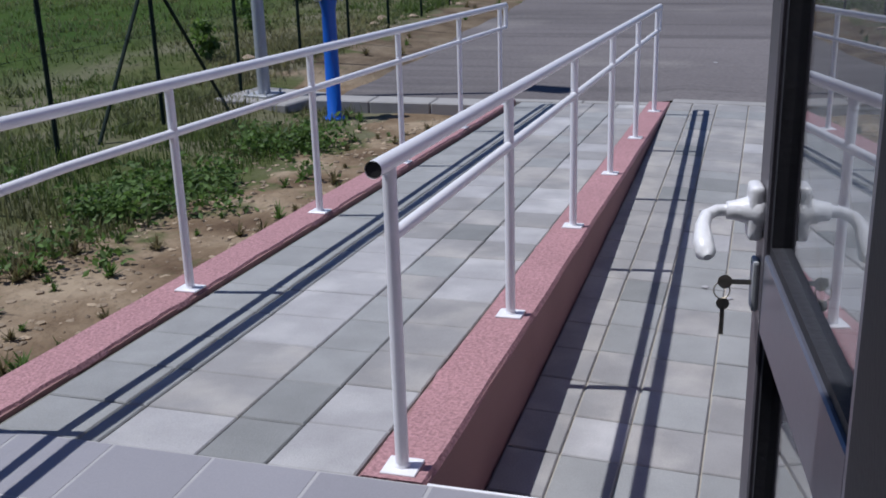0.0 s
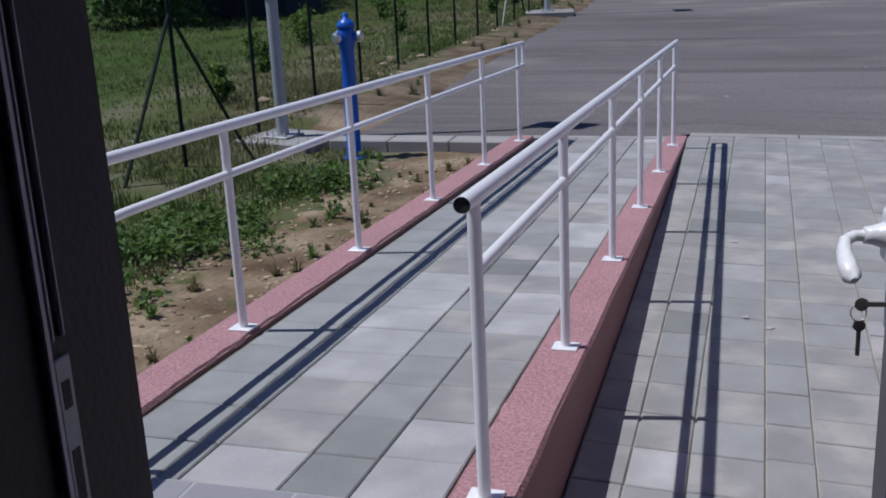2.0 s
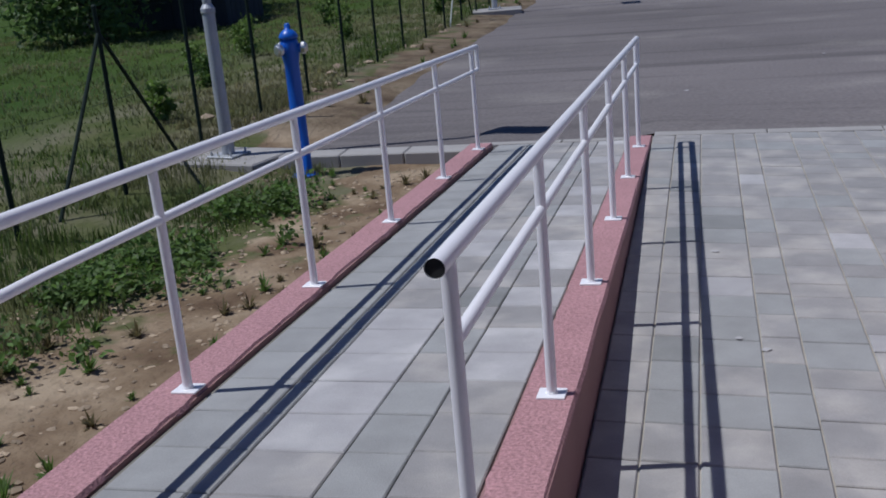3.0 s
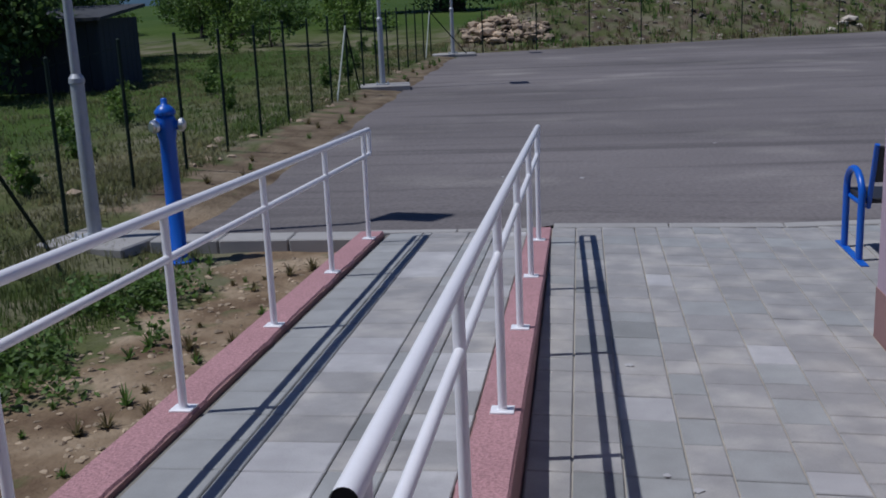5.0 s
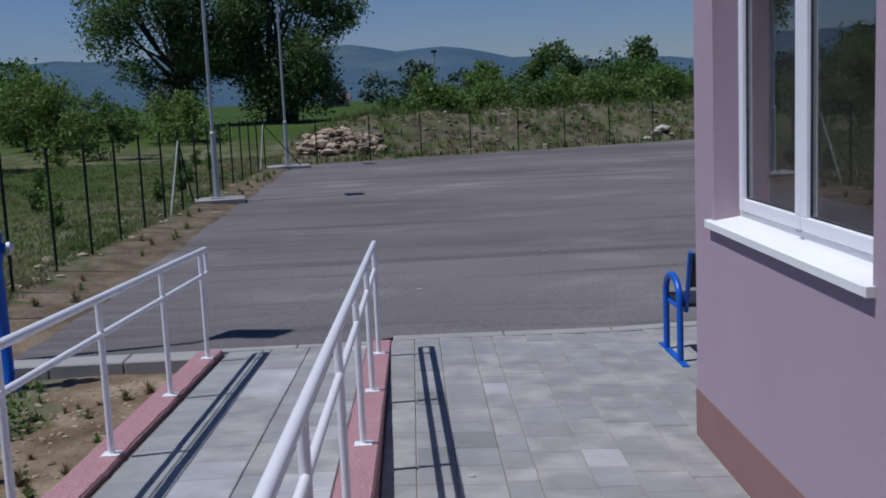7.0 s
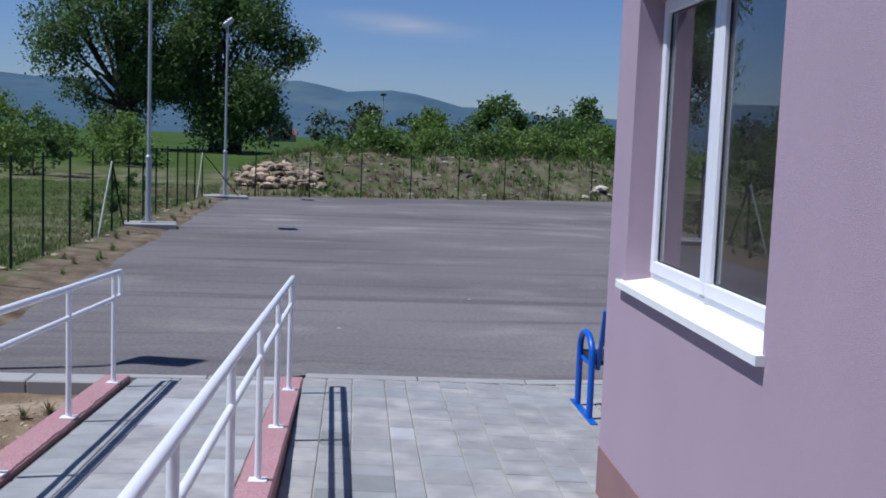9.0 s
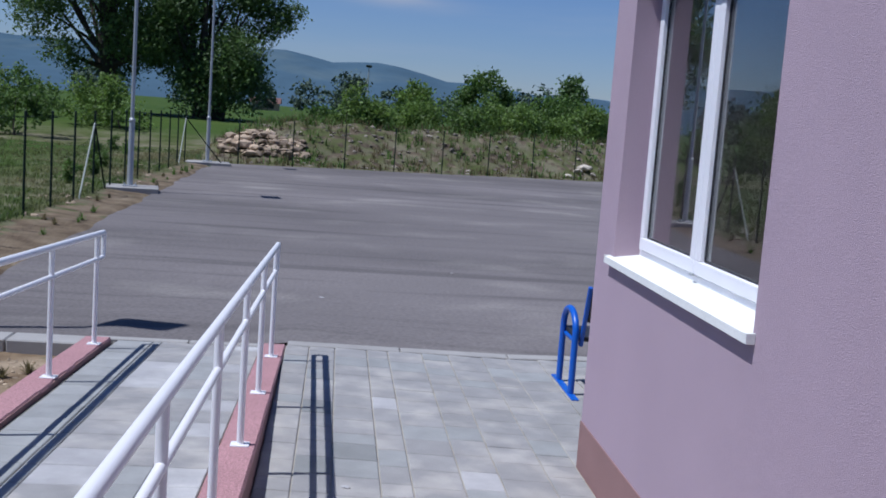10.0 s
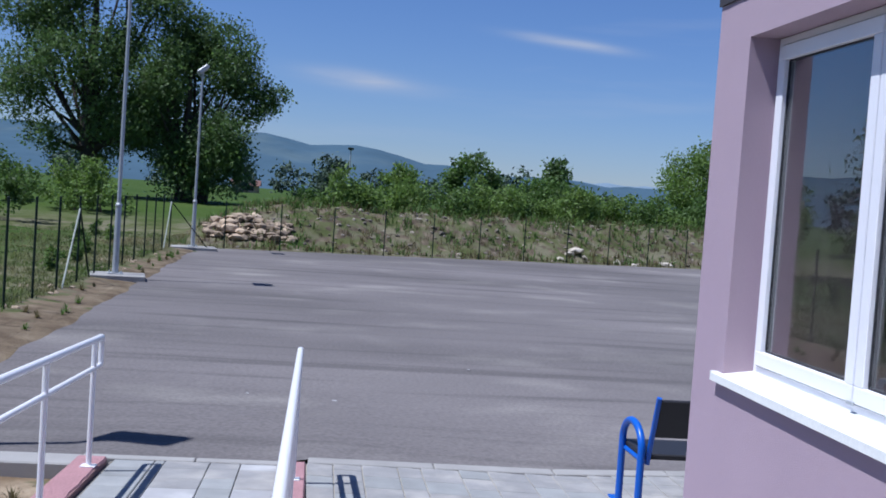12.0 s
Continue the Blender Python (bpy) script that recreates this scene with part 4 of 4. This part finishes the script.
def leaf_quads(centres, rng, size, v, f, flat=0.5):
    for c in centres:
        n = Vector((rng.gauss(0, 1), rng.gauss(0, 1), rng.gauss(0, 1) + flat)).normalized()
        a = n.orthogonal().normalized()
        a.rotate(Matrix.Rotation(rng.uniform(0, 6.28), 3, n))
        b = n.cross(a)
        s = size * rng.uniform(0.6, 1.3)
        k = len(v)
        c = Vector(c)
        v += [c - a * s, c - b * s * 0.55 + n * s * 0.1, c + a * s, c + b * s * 0.55 + n * s * 0.1]
        f.append((k, k + 1, k + 2, k + 3))


def vegetation():
    rng = random.Random(11)
    near, mid, tall = [], [], []
    for _ in range(8500):
        x, y = -3.0 - abs(rng.gauss(0, 1.6)), rng.uniform(-3, 12)
        edge = -3.3 + 0.75 * smooth(0.5, 6.0, y) if y < 7.6 else -4.4
        if x < edge and noise.noise((x * 0.8, y * 0.8, 9)) > -0.25:
            near.append((x, y, 0.7 + 0.6 * noise.noise((x, y, 3))))
    blades("grass", near, M_GRASS, "rough green grass behind the bare soil", "grass", rng, 0.17, 0.004, 0.6, 4)
    for _ in range(20000):
        x, y = -4.6 - rng.random() ** 1.5 * 14, rng.uniform(-2, 40)
        mid.append((x, y, 0.8 + 0.5 * noise.noise((x * 0.5, y * 0.5, 3))))
    blades("meadow_grass", mid, M_GRASS, "tall meadow grass of the field", "grass", rng, 0.13, 0.008, 1.3, 4)
    for _ in range(1500):
        x = rng.uniform(-4.5, 26)
        y = fence_line(x) + rng.uniform(0.1, 9.0)
        tall.append((x, y, rng.uniform(0.5, 1.2)))
    blades("bank_grass", tall, M_DRY, "dry grass tufts on the earth bank", "grass", rng, 0.3, 0.014, 0.8, 5)
    green = []
    for _ in range(2600):
        x = rng.uniform(-4.5, 26)
        y = fence_line(x) + rng.uniform(0.6, 12.0)
        if noise.noise((x * 0.4, y * 0.4, 2)) > 0.0 or y - fence_line(x) > 5:
            green.append((x, y, rng.uniform(0.5, 1.2)))
    blades("bank_weeds", green, M_WEED, "green weeds spreading over the bank", "weeds", rng, 0.32, 0.02, 0.8, 5)
    # separate weeds standing on the soil
    spots = []
    for _ in range(90):
        spots.append((rng.uniform(-3.3, -1.75), rng.uniform(-1.2, 7.2), rng.uniform(0.5, 1.4)))
    for _ in range(26):
        y = rng.uniform(9, 34)
        spots.append((-3.55 - rng.random() * 0.8, y, rng.uniform(0.9, 2.4)))
    for i, (x, y, s) in enumerate(spots):
        v, f = [(0, 0, 0)], []
        for n in range(34):
            a, broad = rng.uniform(0, 6.28), n > 21
            h = (0.035 if broad else 0.085) * s * rng.uniform(0.4, 1.2)
            l, w = 0.06 * s * rng.uniform(0.4 if broad else 0.2, 1.2), (0.010 * s if broad else 0.004 * (1 + s * 0.4))
            dx, dy, k = math.cos(a), math.sin(a), len(v)
            v += [(dx * l * 0.5 + dy * w, dy * l * 0.5 - dx * w, h * 0.6), (dx * l * 0.5 - dy * w, dy * l * 0.5 + dx * w, h * 0.6), (dx * l, dy * l, h)]
            f += [(0, k, k + 1), (k + 1, k, k + 2)]
        ob = mesh_object("weed", v, f, M_WEED if i % 2 else M_DRY)
        ob.location = (x, y, ground_z(x, y) - 0.005)
        tagged(ob, "small weed tuft on sandy soil" if i % 2 else "dry weed tuft on sandy soil", "weed", "weeds on the soil")
    # broad-leaved patch at the edge of the soil
    v, f = [], []
    for _ in range(270):
        y = rng.uniform(1.0, 6.3)
        x = -3.25 + 0.65 * smooth(0.5, 6.0, y) + rng.gauss(-0.5, 0.28)
        if noise.noise((x * 0.9, y * 0.9, 5)) < -0.1:
            continue
        z, h = ground_z(x, y), rng.uniform(0.08, 0.30)
        leaf_quads([(x + rng.gauss(0, 0.07), y + rng.gauss(0, 0.07), z + rng.random() * h) for _ in range(34)], rng, 0.030, v, f, 1.2)
    tagged(mesh_object("weed_patch", v, f, M_WEED), "broad-leaved green weeds edging the bare soil", "weeds", kind="stuff")


vegetation()


# ---- trees and shrubs ----
def branch_points(rng, a, b, bend):
    a, b = Vector(a), Vector(b)
    side = Vector((rng.gauss(0, 1), rng.gauss(0, 1), rng.gauss(0, 0.4))) * bend
    return [a.lerp(b, t) + side * math.sin(math.pi * t) for t in (0, 0.25, 0.5, 0.75, 1)]


def tree(x, y, trunk_h, lobes, leaf, count, mat, label, seed, radius=0.4, name="tree", twin=False):
    """A tree whose crown is made of leaf sprays round uneven lobes (x, y, z, radius) about its foot."""
    rng = random.Random(seed)
    z = ground_z(x, y)
    t = thing(name, label, name, at=pose(x, y, z - 0.1))
    top = max(c[2] for c in lobes)
    bm = sweep([(0, 0, 0), (0.02, 0, trunk_h * 0.5), (-0.05, 0.02, trunk_h), (0.05, 0, top * 0.8)], [radius * 1.35, radius, radius * 0.8, radius * 0.15], 10)
    if twin:
        sweep([(0.9, 0.2, 0), (1.1, 0.2, trunk_h), (1.8, 0, top * 0.6)], [radius, radius * 0.7, radius * 0.15], 8, bm=bm)
    part("trunk", bm, M_BARK, t, smooth=True)
    for c in lobes if count >= 3000 else ():
        start = (0, 0, min(trunk_h * rng.uniform(0.7, 1.2), c[2] * 0.8))
        part("limb", sweep(branch_points(rng, start, c[:3], 0.3), [radius * 0.42, radius * 0.3, radius * 0.2, radius * 0.13, radius * 0.05], 6), M_BARK, t)
    total = sum(c[3] ** 2 for c in lobes)
    v, f = [], []
    for cx, cy, cz, r in lobes:
        sprays = max(6, int(count * r * r / total / 14))
        for _ in range(sprays):
            d = Vector((rng.gauss(0, 1), rng.gauss(0, 1), rng.gauss(0, 1))).normalized()
            c = Vector((cx, cy, cz)) + d * r * (0.35 + 0.75 * rng.random() ** 0.6)
            q = r * 0.16 + leaf
            leaf_quads([c + Vector((rng.gauss(0, q), rng.gauss(0, q), rng.gauss(0, q * 0.7))) for _ in range(14)], rng, leaf, v, f, 0.3)
    mesh_object("crown", v, f, mat, t)
    return t


def lobes_for(rng, n, cx, cy, z0, z1, rx, r0, r1):
    out = []
    for k in range(n):
        a, u = rng.uniform(0, 6.28), (k + 0.5) / n
        reach = rx * (0.35 + 0.75 * math.sin(math.pi * (0.12 + 0.8 * u))) * rng.uniform(0.5, 1.0)
        out.append((cx + reach * math.cos(a), cy + reach * math.sin(a), z0 + (z1 - z0) * u, rng.uniform(r0, r1)))
    return out


rng = random.Random(3)
tree(-13.0, 62, 3.2, lobes_for(rng, 26, 0, 0, 2.6, 14.5, 4.3, 1.0, 1.8), 0.105, 52000, M_LEAF, "tall dark broad-leaved tree with a stout trunk", 21, 0.5)
tree(-7.4, 60, 2.0, lobes_for(rng, 24, 0.4, 0, 1.6, 9.6, 3.1, 0.9, 1.6) + [(3.4, 0, 5.6, 1.1), (4.2, 0.3, 6.1, 0.9), (3.0, 0, 7.0, 1.1), (4.9, 0, 6.2, 0.6), (2.6, 0, 2.6, 0.9)],
     0.10, 48000, M_LEAF, "leaning broad-leaved tree with two trunks", 22, 0.42, twin=True)
tree(-17.3, 48, 1.0, lobes_for(rng, 14, 0, 0, 0.9, 3.3, 1.0, 0.35, 0.6), 0.08, 4500, M_LEAF3, "young light green tree in the field", 23, 0.09)
tree(-12.6, 38, 0.8, lobes_for(rng, 12, 0, 0, 0.7, 3.0, 0.9, 0.35, 0.6), 0.08, 3200, M_LEAF3, "slender light green sapling", 24, 0.06)
tree(-16.6, 27.5, 2.0, lobes_for(rng, 20, 0, 0, 1.3, 7.0, 3.0, 1.0, 1.6), 0.085, 34000, M_LEAF, "dark spreading tree beside the shed", 25, 0.3)
tree(-13.9, 22.0, 0.6, lobes_for(rng, 16, 0, 0, 0.6, 4.2, 1.7, 0.6, 1.0), 0.10, 9000, M_LEAF, "dense dark bushy tree in front of the shed", 41, 0.12)
tree(-19.5, 34, 2.4, lobes_for(rng, 18, 0, 0, 2.0, 9.0, 3.8, 1.0, 1.8), 0.10, 20000, M_LEAF, "dark spreading tree in the field", 26, 0.3)
tree(-21.0, 58, 0.8, lobes_for(rng, 12, 0, 0, 0.8, 3.6, 2.2, 0.7, 1.1), 0.14, 4000, M_LEAF2, "rounded green bush at the field's edge", 27, 0.12, name="shrub")
tree(-11.5, 53, 0.5, lobes_for(rng, 9, 0, 0, 0.4, 1.2, 1.2, 0.4, 0.6), 0.10, 2000, M_LEAF3, "low light green bush", 28, 0.06, name="shrub")
tree(24.3, 66, 1.4, lobes_for(rng, 18, 0, 0, 1.2, 5.0, 2.0, 0.8, 1.3), 0.10, 13000, M_LEAF3, "pale green rounded tree behind the bank", 29, 0.2)
tree(16.8, 74, 1.0, lobes_for(rng, 12, 0, 0, 0.9, 4.0, 0.7, 0.5, 0.9), 0.14, 3500, M_LEAF, "narrow dark tree behind the bushes", 30, 0.15)
tree(4.6, 58, 0.5, lobes_for(rng, 12, 0, 0, 0.5, 2.5, 0.9, 0.4, 0.6), 0.11, 4000, M_LEAF3, "light green upright shrub on the bank", 31, 0.08, name="shrub")
tree(8.2, 56, 0.5, lobes_for(rng, 16, 0, 0, 0.5, 3.1, 1.7, 0.4, 0.7), 0.11, 6000, M_LEAF2, "large feathery green shrub on the bank", 32, 0.1, name="shrub")
tree(12.6, 56, 0.5, lobes_for(rng, 16, 0, 0, 0.5, 2.0, 2.2, 0.4, 0.7), 0.11, 6000, M_LEAF2, "broad green shrub on the bank", 33, 0.1, name="shrub")
brg = random.Random(8)
for k in range(46):
    bx = 0.0 + k * 0.56 + brg.uniform(-0.4, 0.4)
    by = fence_line(bx) + brg.uniform(6.5, 12)
    s = brg.uniform(0.8, 1.5)
    tree(bx, by, 0.3, lobes_for(brg, 6, 0, 0, 0.25, 1.1 * s, 0.7 * s, 0.3, 0.55), 0.09, 1100, brg.choice((M_LEAF2, M_LEAF3, M_LEAF3, M_LEAF3)), "low green bramble bush on the bank", 60 + k, 0.03, name="bush")
for k in range(9):
    bx, by = -9 - k * 1.7 + brg.uniform(-0.6, 0.6), brg.uniform(42, 54)
    s = brg.uniform(0.9, 1.6)
    tree(bx, by, 0.4, lobes_for(brg, 8, 0, 0, 0.3, 1.5 * s, 0.9 * s, 0.35, 0.6), 0.09, 1600, brg.choice((M_LEAF2, M_LEAF3)), "rough green bush at the far side of the field", 300 + k, 0.04, name="bush")
for k in range(14):
    bx, by = -5.3 - abs(brg.gauss(0, 2.2)), 10 + k * 1.9 + brg.uniform(-0.6, 0.6)
    s = brg.uniform(0.5, 1.0)
    tree(bx, by, 0.3 * s, [(brg.uniform(-0.1, 0.1), brg.uniform(-0.1, 0.1), 0.3 * s + 0.16 * s * q, 0.14 * s) for q in range(5)], 0.04, 520, brg.choice((M_LEAF3, M_WEED)), "thin young sapling standing in the field grass", 330 + k, 0.012, name="sapling")
for k in range(34):
    bx = -60 + k * 5.2 + brg.uniform(-2, 2)
    by = brg.uniform(150, 230)
    tree(bx * 1.6, by, 0.8, lobes_for(brg, 7, 0, 0, 0.8, brg.uniform(3.0, 6.5), 2.6, 1.0, 1.9), 0.42, 420, M_LEAF_FAR, "distant tree on the plain, haze put into its leaf colour", 120 + k, 0.15)
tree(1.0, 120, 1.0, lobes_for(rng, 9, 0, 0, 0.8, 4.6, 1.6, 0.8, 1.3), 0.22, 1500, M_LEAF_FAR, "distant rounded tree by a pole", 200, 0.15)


# ---- far things ----
def hill(name, seed, y, peaks, mat, label, x0, x1, depth=500):
    ys = np.linspace(y, y + depth, 10)
    xs = np.linspace(x0, x1, 130)
    verts, faces = [], []
    for j, yy in enumerate(ys):
        u = j / 9
        for x in xs:
            h = 6 + float(np.interp(x, peaks[0], peaks[1]))
            h *= 1 + 0.10 * noise.noise((x / 160, seed, 0)) + 0.05 * noise.noise((x / 50, seed, 3))
            verts.append((x, yy, -6 + h * math.sin(math.pi * 0.5 * u) * (1 + 0.12 * noise.noise((x / 120, yy / 120, seed)))))
    nx = len(xs)
    for j in range(9):
        for i in range(nx - 1):
            a = j * nx + i
            faces.append((a, a + 1, a + nx + 1, a + nx))
    tagged(mesh_object(name, verts, faces, mat, smooth=True), label, "hills", kind="structure")


hill("backdrop_hills", 1.0, 1500, ((-2600, -1200, -580, -300, -127, 0, 127, 250, 357, 500, 635, 1000, 2600), (60, 100, 90, 94, 100, 88, 80, 66, 54, 52, 50, 40, 30)), M_HILL, "wooded hills with blue distance haze in their colour", -2600, 2600)
hill("backdrop_far_hills", 5.0, 2700, ((-3400, -900, 0, 700, 1500, 3400), (80, 120, 70, 85, 90, 70)), M_HILL_FAR, "distant ridge with paler haze in its colour", -3400, 3400)


def far_house(x, y, w, label):
    z = ground_z(x, y)
    h = thing("house", label, "house", at=pose(x, y, z - 0.2))
    part("wall", box_bm((-w, -2, 0), (w, 2, 1.5)), M_STONE, h)
    part("roof", prism([(-2.5, 1.45), (2.5, 1.45), (0, 2.5)], 'x', -w - 0.4, w + 0.4), M_ROOF, h, "red tiled gable roof")
    for k in (-0.5, 0.5):
        part("window", box_bm((k * w - 0.4, -2.03, 0.5), (k * w + 0.4, -1.99, 1.2)), M_GASKET, h)


far_house(-13.5, 200, 2.4, "low distant house with a red tiled roof")
p = thing("utility_pole", "thin grey distant lamp pole", "pole", at=pose(3.0, 110, ground_z(3.0, 110)))
part("pole", sweep([(0, 0, 0), (0, 0, 5.5)], [0.10, 0.07], 8), M_GALV, p)
part("lamp_head", box_bm((-0.3, -0.15, 5.45), (0.3, 0.15, 5.7), 0.05), M_FENCE, p)


def shed():
    s = thing("shed", "dark weathered shed standing in the field", "shed", at=pose(-13.4, 25, ground_z(-12, 25)))
    for k in range(14):
        part("board", box_bm((-2.1 + 0.3 * k, -1.2, 0), (-2.1 + 0.3 * k + 0.285, -1.17, 1.75), 0.004), M_SHED, s)
    for k in range(8):
        part("board", box_bm((2.07, -1.17 + 0.3 * k, 0), (2.10, -1.17 + 0.3 * k + 0.285, 1.75), 0.004), M_SHED, s)
    part("core", box_bm((-2.08, -1.16, 0), (2.06, 1.2, 1.74)), M_SHED, s)
    part("roof", prism([(-1.45, 1.72), (1.4, 2.0), (1.4, 2.08), (-1.45, 1.80)], 'x', -2.3, 2.3), M_SHED, s, "low mono-pitch roof")


shed()
for lx, ly, s in ((0.60, 4.12, 0.028), (0.82, 2.62, 0.02), (0.70, 2.75, 0.016), (-0.55, 10.6, 0.025), (0.35, 10.4, 0.03), (2.1, 12.9, 0.03)):
    v, f = [], []
    rock_geometry(random.Random(int(lx * 100) + 900), (0, 0, 0), s, v, f)
    ob = mesh_object("chip", [(a, b, c * 0.25) for a, b, c in v], f, M_GROUT)
    ob.location = (lx, ly, 0.004 + (0.012 if ly > 7.8 else pave_z(lx)))
    tagged(ob, "small flat whitish mortar chip", "chip", "chips on the paving")


# ---- slabs and tiles ----
def lay(parent, x0, x1, y0, y1, z, mat, h=0.05, slope=0.0, rng=None, gap=0.008, uneven=1.0, fall=0.0):
    w, d = x1 - x0 - gap, y1 - y0 - gap
    ob = new("paver", tile_mesh(w, d, h, mat))
    j = rng or random
    ob.matrix_basis = Matrix.Translation(((x0 + x1) / 2, (y0 + y1) / 2, z + uneven * j.uniform(-0.0015, 0.0015))) @ Euler((-slope + uneven * j.uniform(-0.005, 0.005), fall + uneven * j.uniform(-0.005, 0.005), uneven * j.uniform(-0.006, 0.006))).to_matrix().to_4x4()
    ob.parent = parent
    return ob


def pavers():
    r = random.Random(17)
    floor, ramp, ground = bpy.data.objects["floor"], bpy.data.objects["ramp"], bpy.data.objects["pavement"]
    # porch tiles, 33 cm
    xs = [-1.60] + [-1.568 + 0.3355 * k for k in range(11)] + [2.07]
    ys = [-1.72] + [-0.408 - 0.3355 * k for k in range(3, -1, -1)] + [-0.075]
    for a, b in zip(xs, xs[1:]):
        for c, d in zip(ys, ys[1:]):
            lay(floor, a, b, c, d, PORCH, M_PORCH, 0.007, rng=r, gap=0.003, uneven=0.05)
    # ramp
    cols = [-1.348, -1.045, -0.968, -0.632, -0.402, -0.121]
    for c, (a, b) in enumerate(zip(cols, cols[1:])):
        y, k = -0.068, 0
        while y < RAMP_END - 0.02:
            e = min(y + 0.325 + r.uniform(-0.006, 0.006) if k else 0.215 + 0.02 * (c == 4), RAMP_END - 0.004)
            if c in (0, 1):
                mat = M_PAVER_BLUE
            elif c == 3:
                mat = M_PAVER_DARK if k in (0, 1, 8) else M_PAVER_BLUE if r.random() < 0.5 else M_PAVER
            else:
                mat = M_PAVER_LIGHT if k in (0, 5, 6) or r.random() < 0.35 else M_PAVER
            m = (y + e) / 2
            lay(ramp, a, b, y, e, ramp_z(m), mat, 0.05, math.atan(0.0555), r, gap=0.006)
            y, k = e, k + 1
    # lower paving, in rows that drift out of line away from the ramp
    cols = [0.095, 0.298, 0.52, 0.80, 0.985, 1.29, 1.53, 1.84, 2.066]
    for c, (a, b) in enumerate(zip(cols, cols[1:])):
        y, mid = -0.058, (a + b) / 2
        while y < kerb_edge(mid) - 0.20:
            e = y + 0.312 + r.uniform(-0.008, 0.008)
            if c > 3 and r.random() < 0.28 or c < 4 and y > 3.5 and r.random() < 0.12:
                e = y + 0.212
            if kerb_edge(mid) - 0.17 - e < 0.1:
                e = kerb_edge(mid) - 0.172
            mat = M_PAVER_LIGHT if r.random() < 0.04 else M_PAVER_DARK if r.random() < 0.02 else M_PAVER_BLUE if r.random() < 0.25 else M_PAVER
            lay(ground, a, b, y, e, pave_z(mid), mat, 0.05, 0, r, fall=0.037)
            y = e
    wide = [2.066, 2.37, 2.58, 2.88, 3.09, 3.40, 3.62, 3.93, 4.14, 4.45]
    for a, b in zip(wide, wide[1:]):
        y, mid = WY + 0.01, (a + b) / 2
        while y < kerb_edge(mid) - 0.20:
            e = min(y + 0.31, kerb_edge(mid) - 0.172)
            lay(ground, a, b, y, e, pave_z(mid), M_PAVER if r.random() < 0.8 else M_PAVER_BLUE, 0.05, 0, r)
            y = e


pavers()
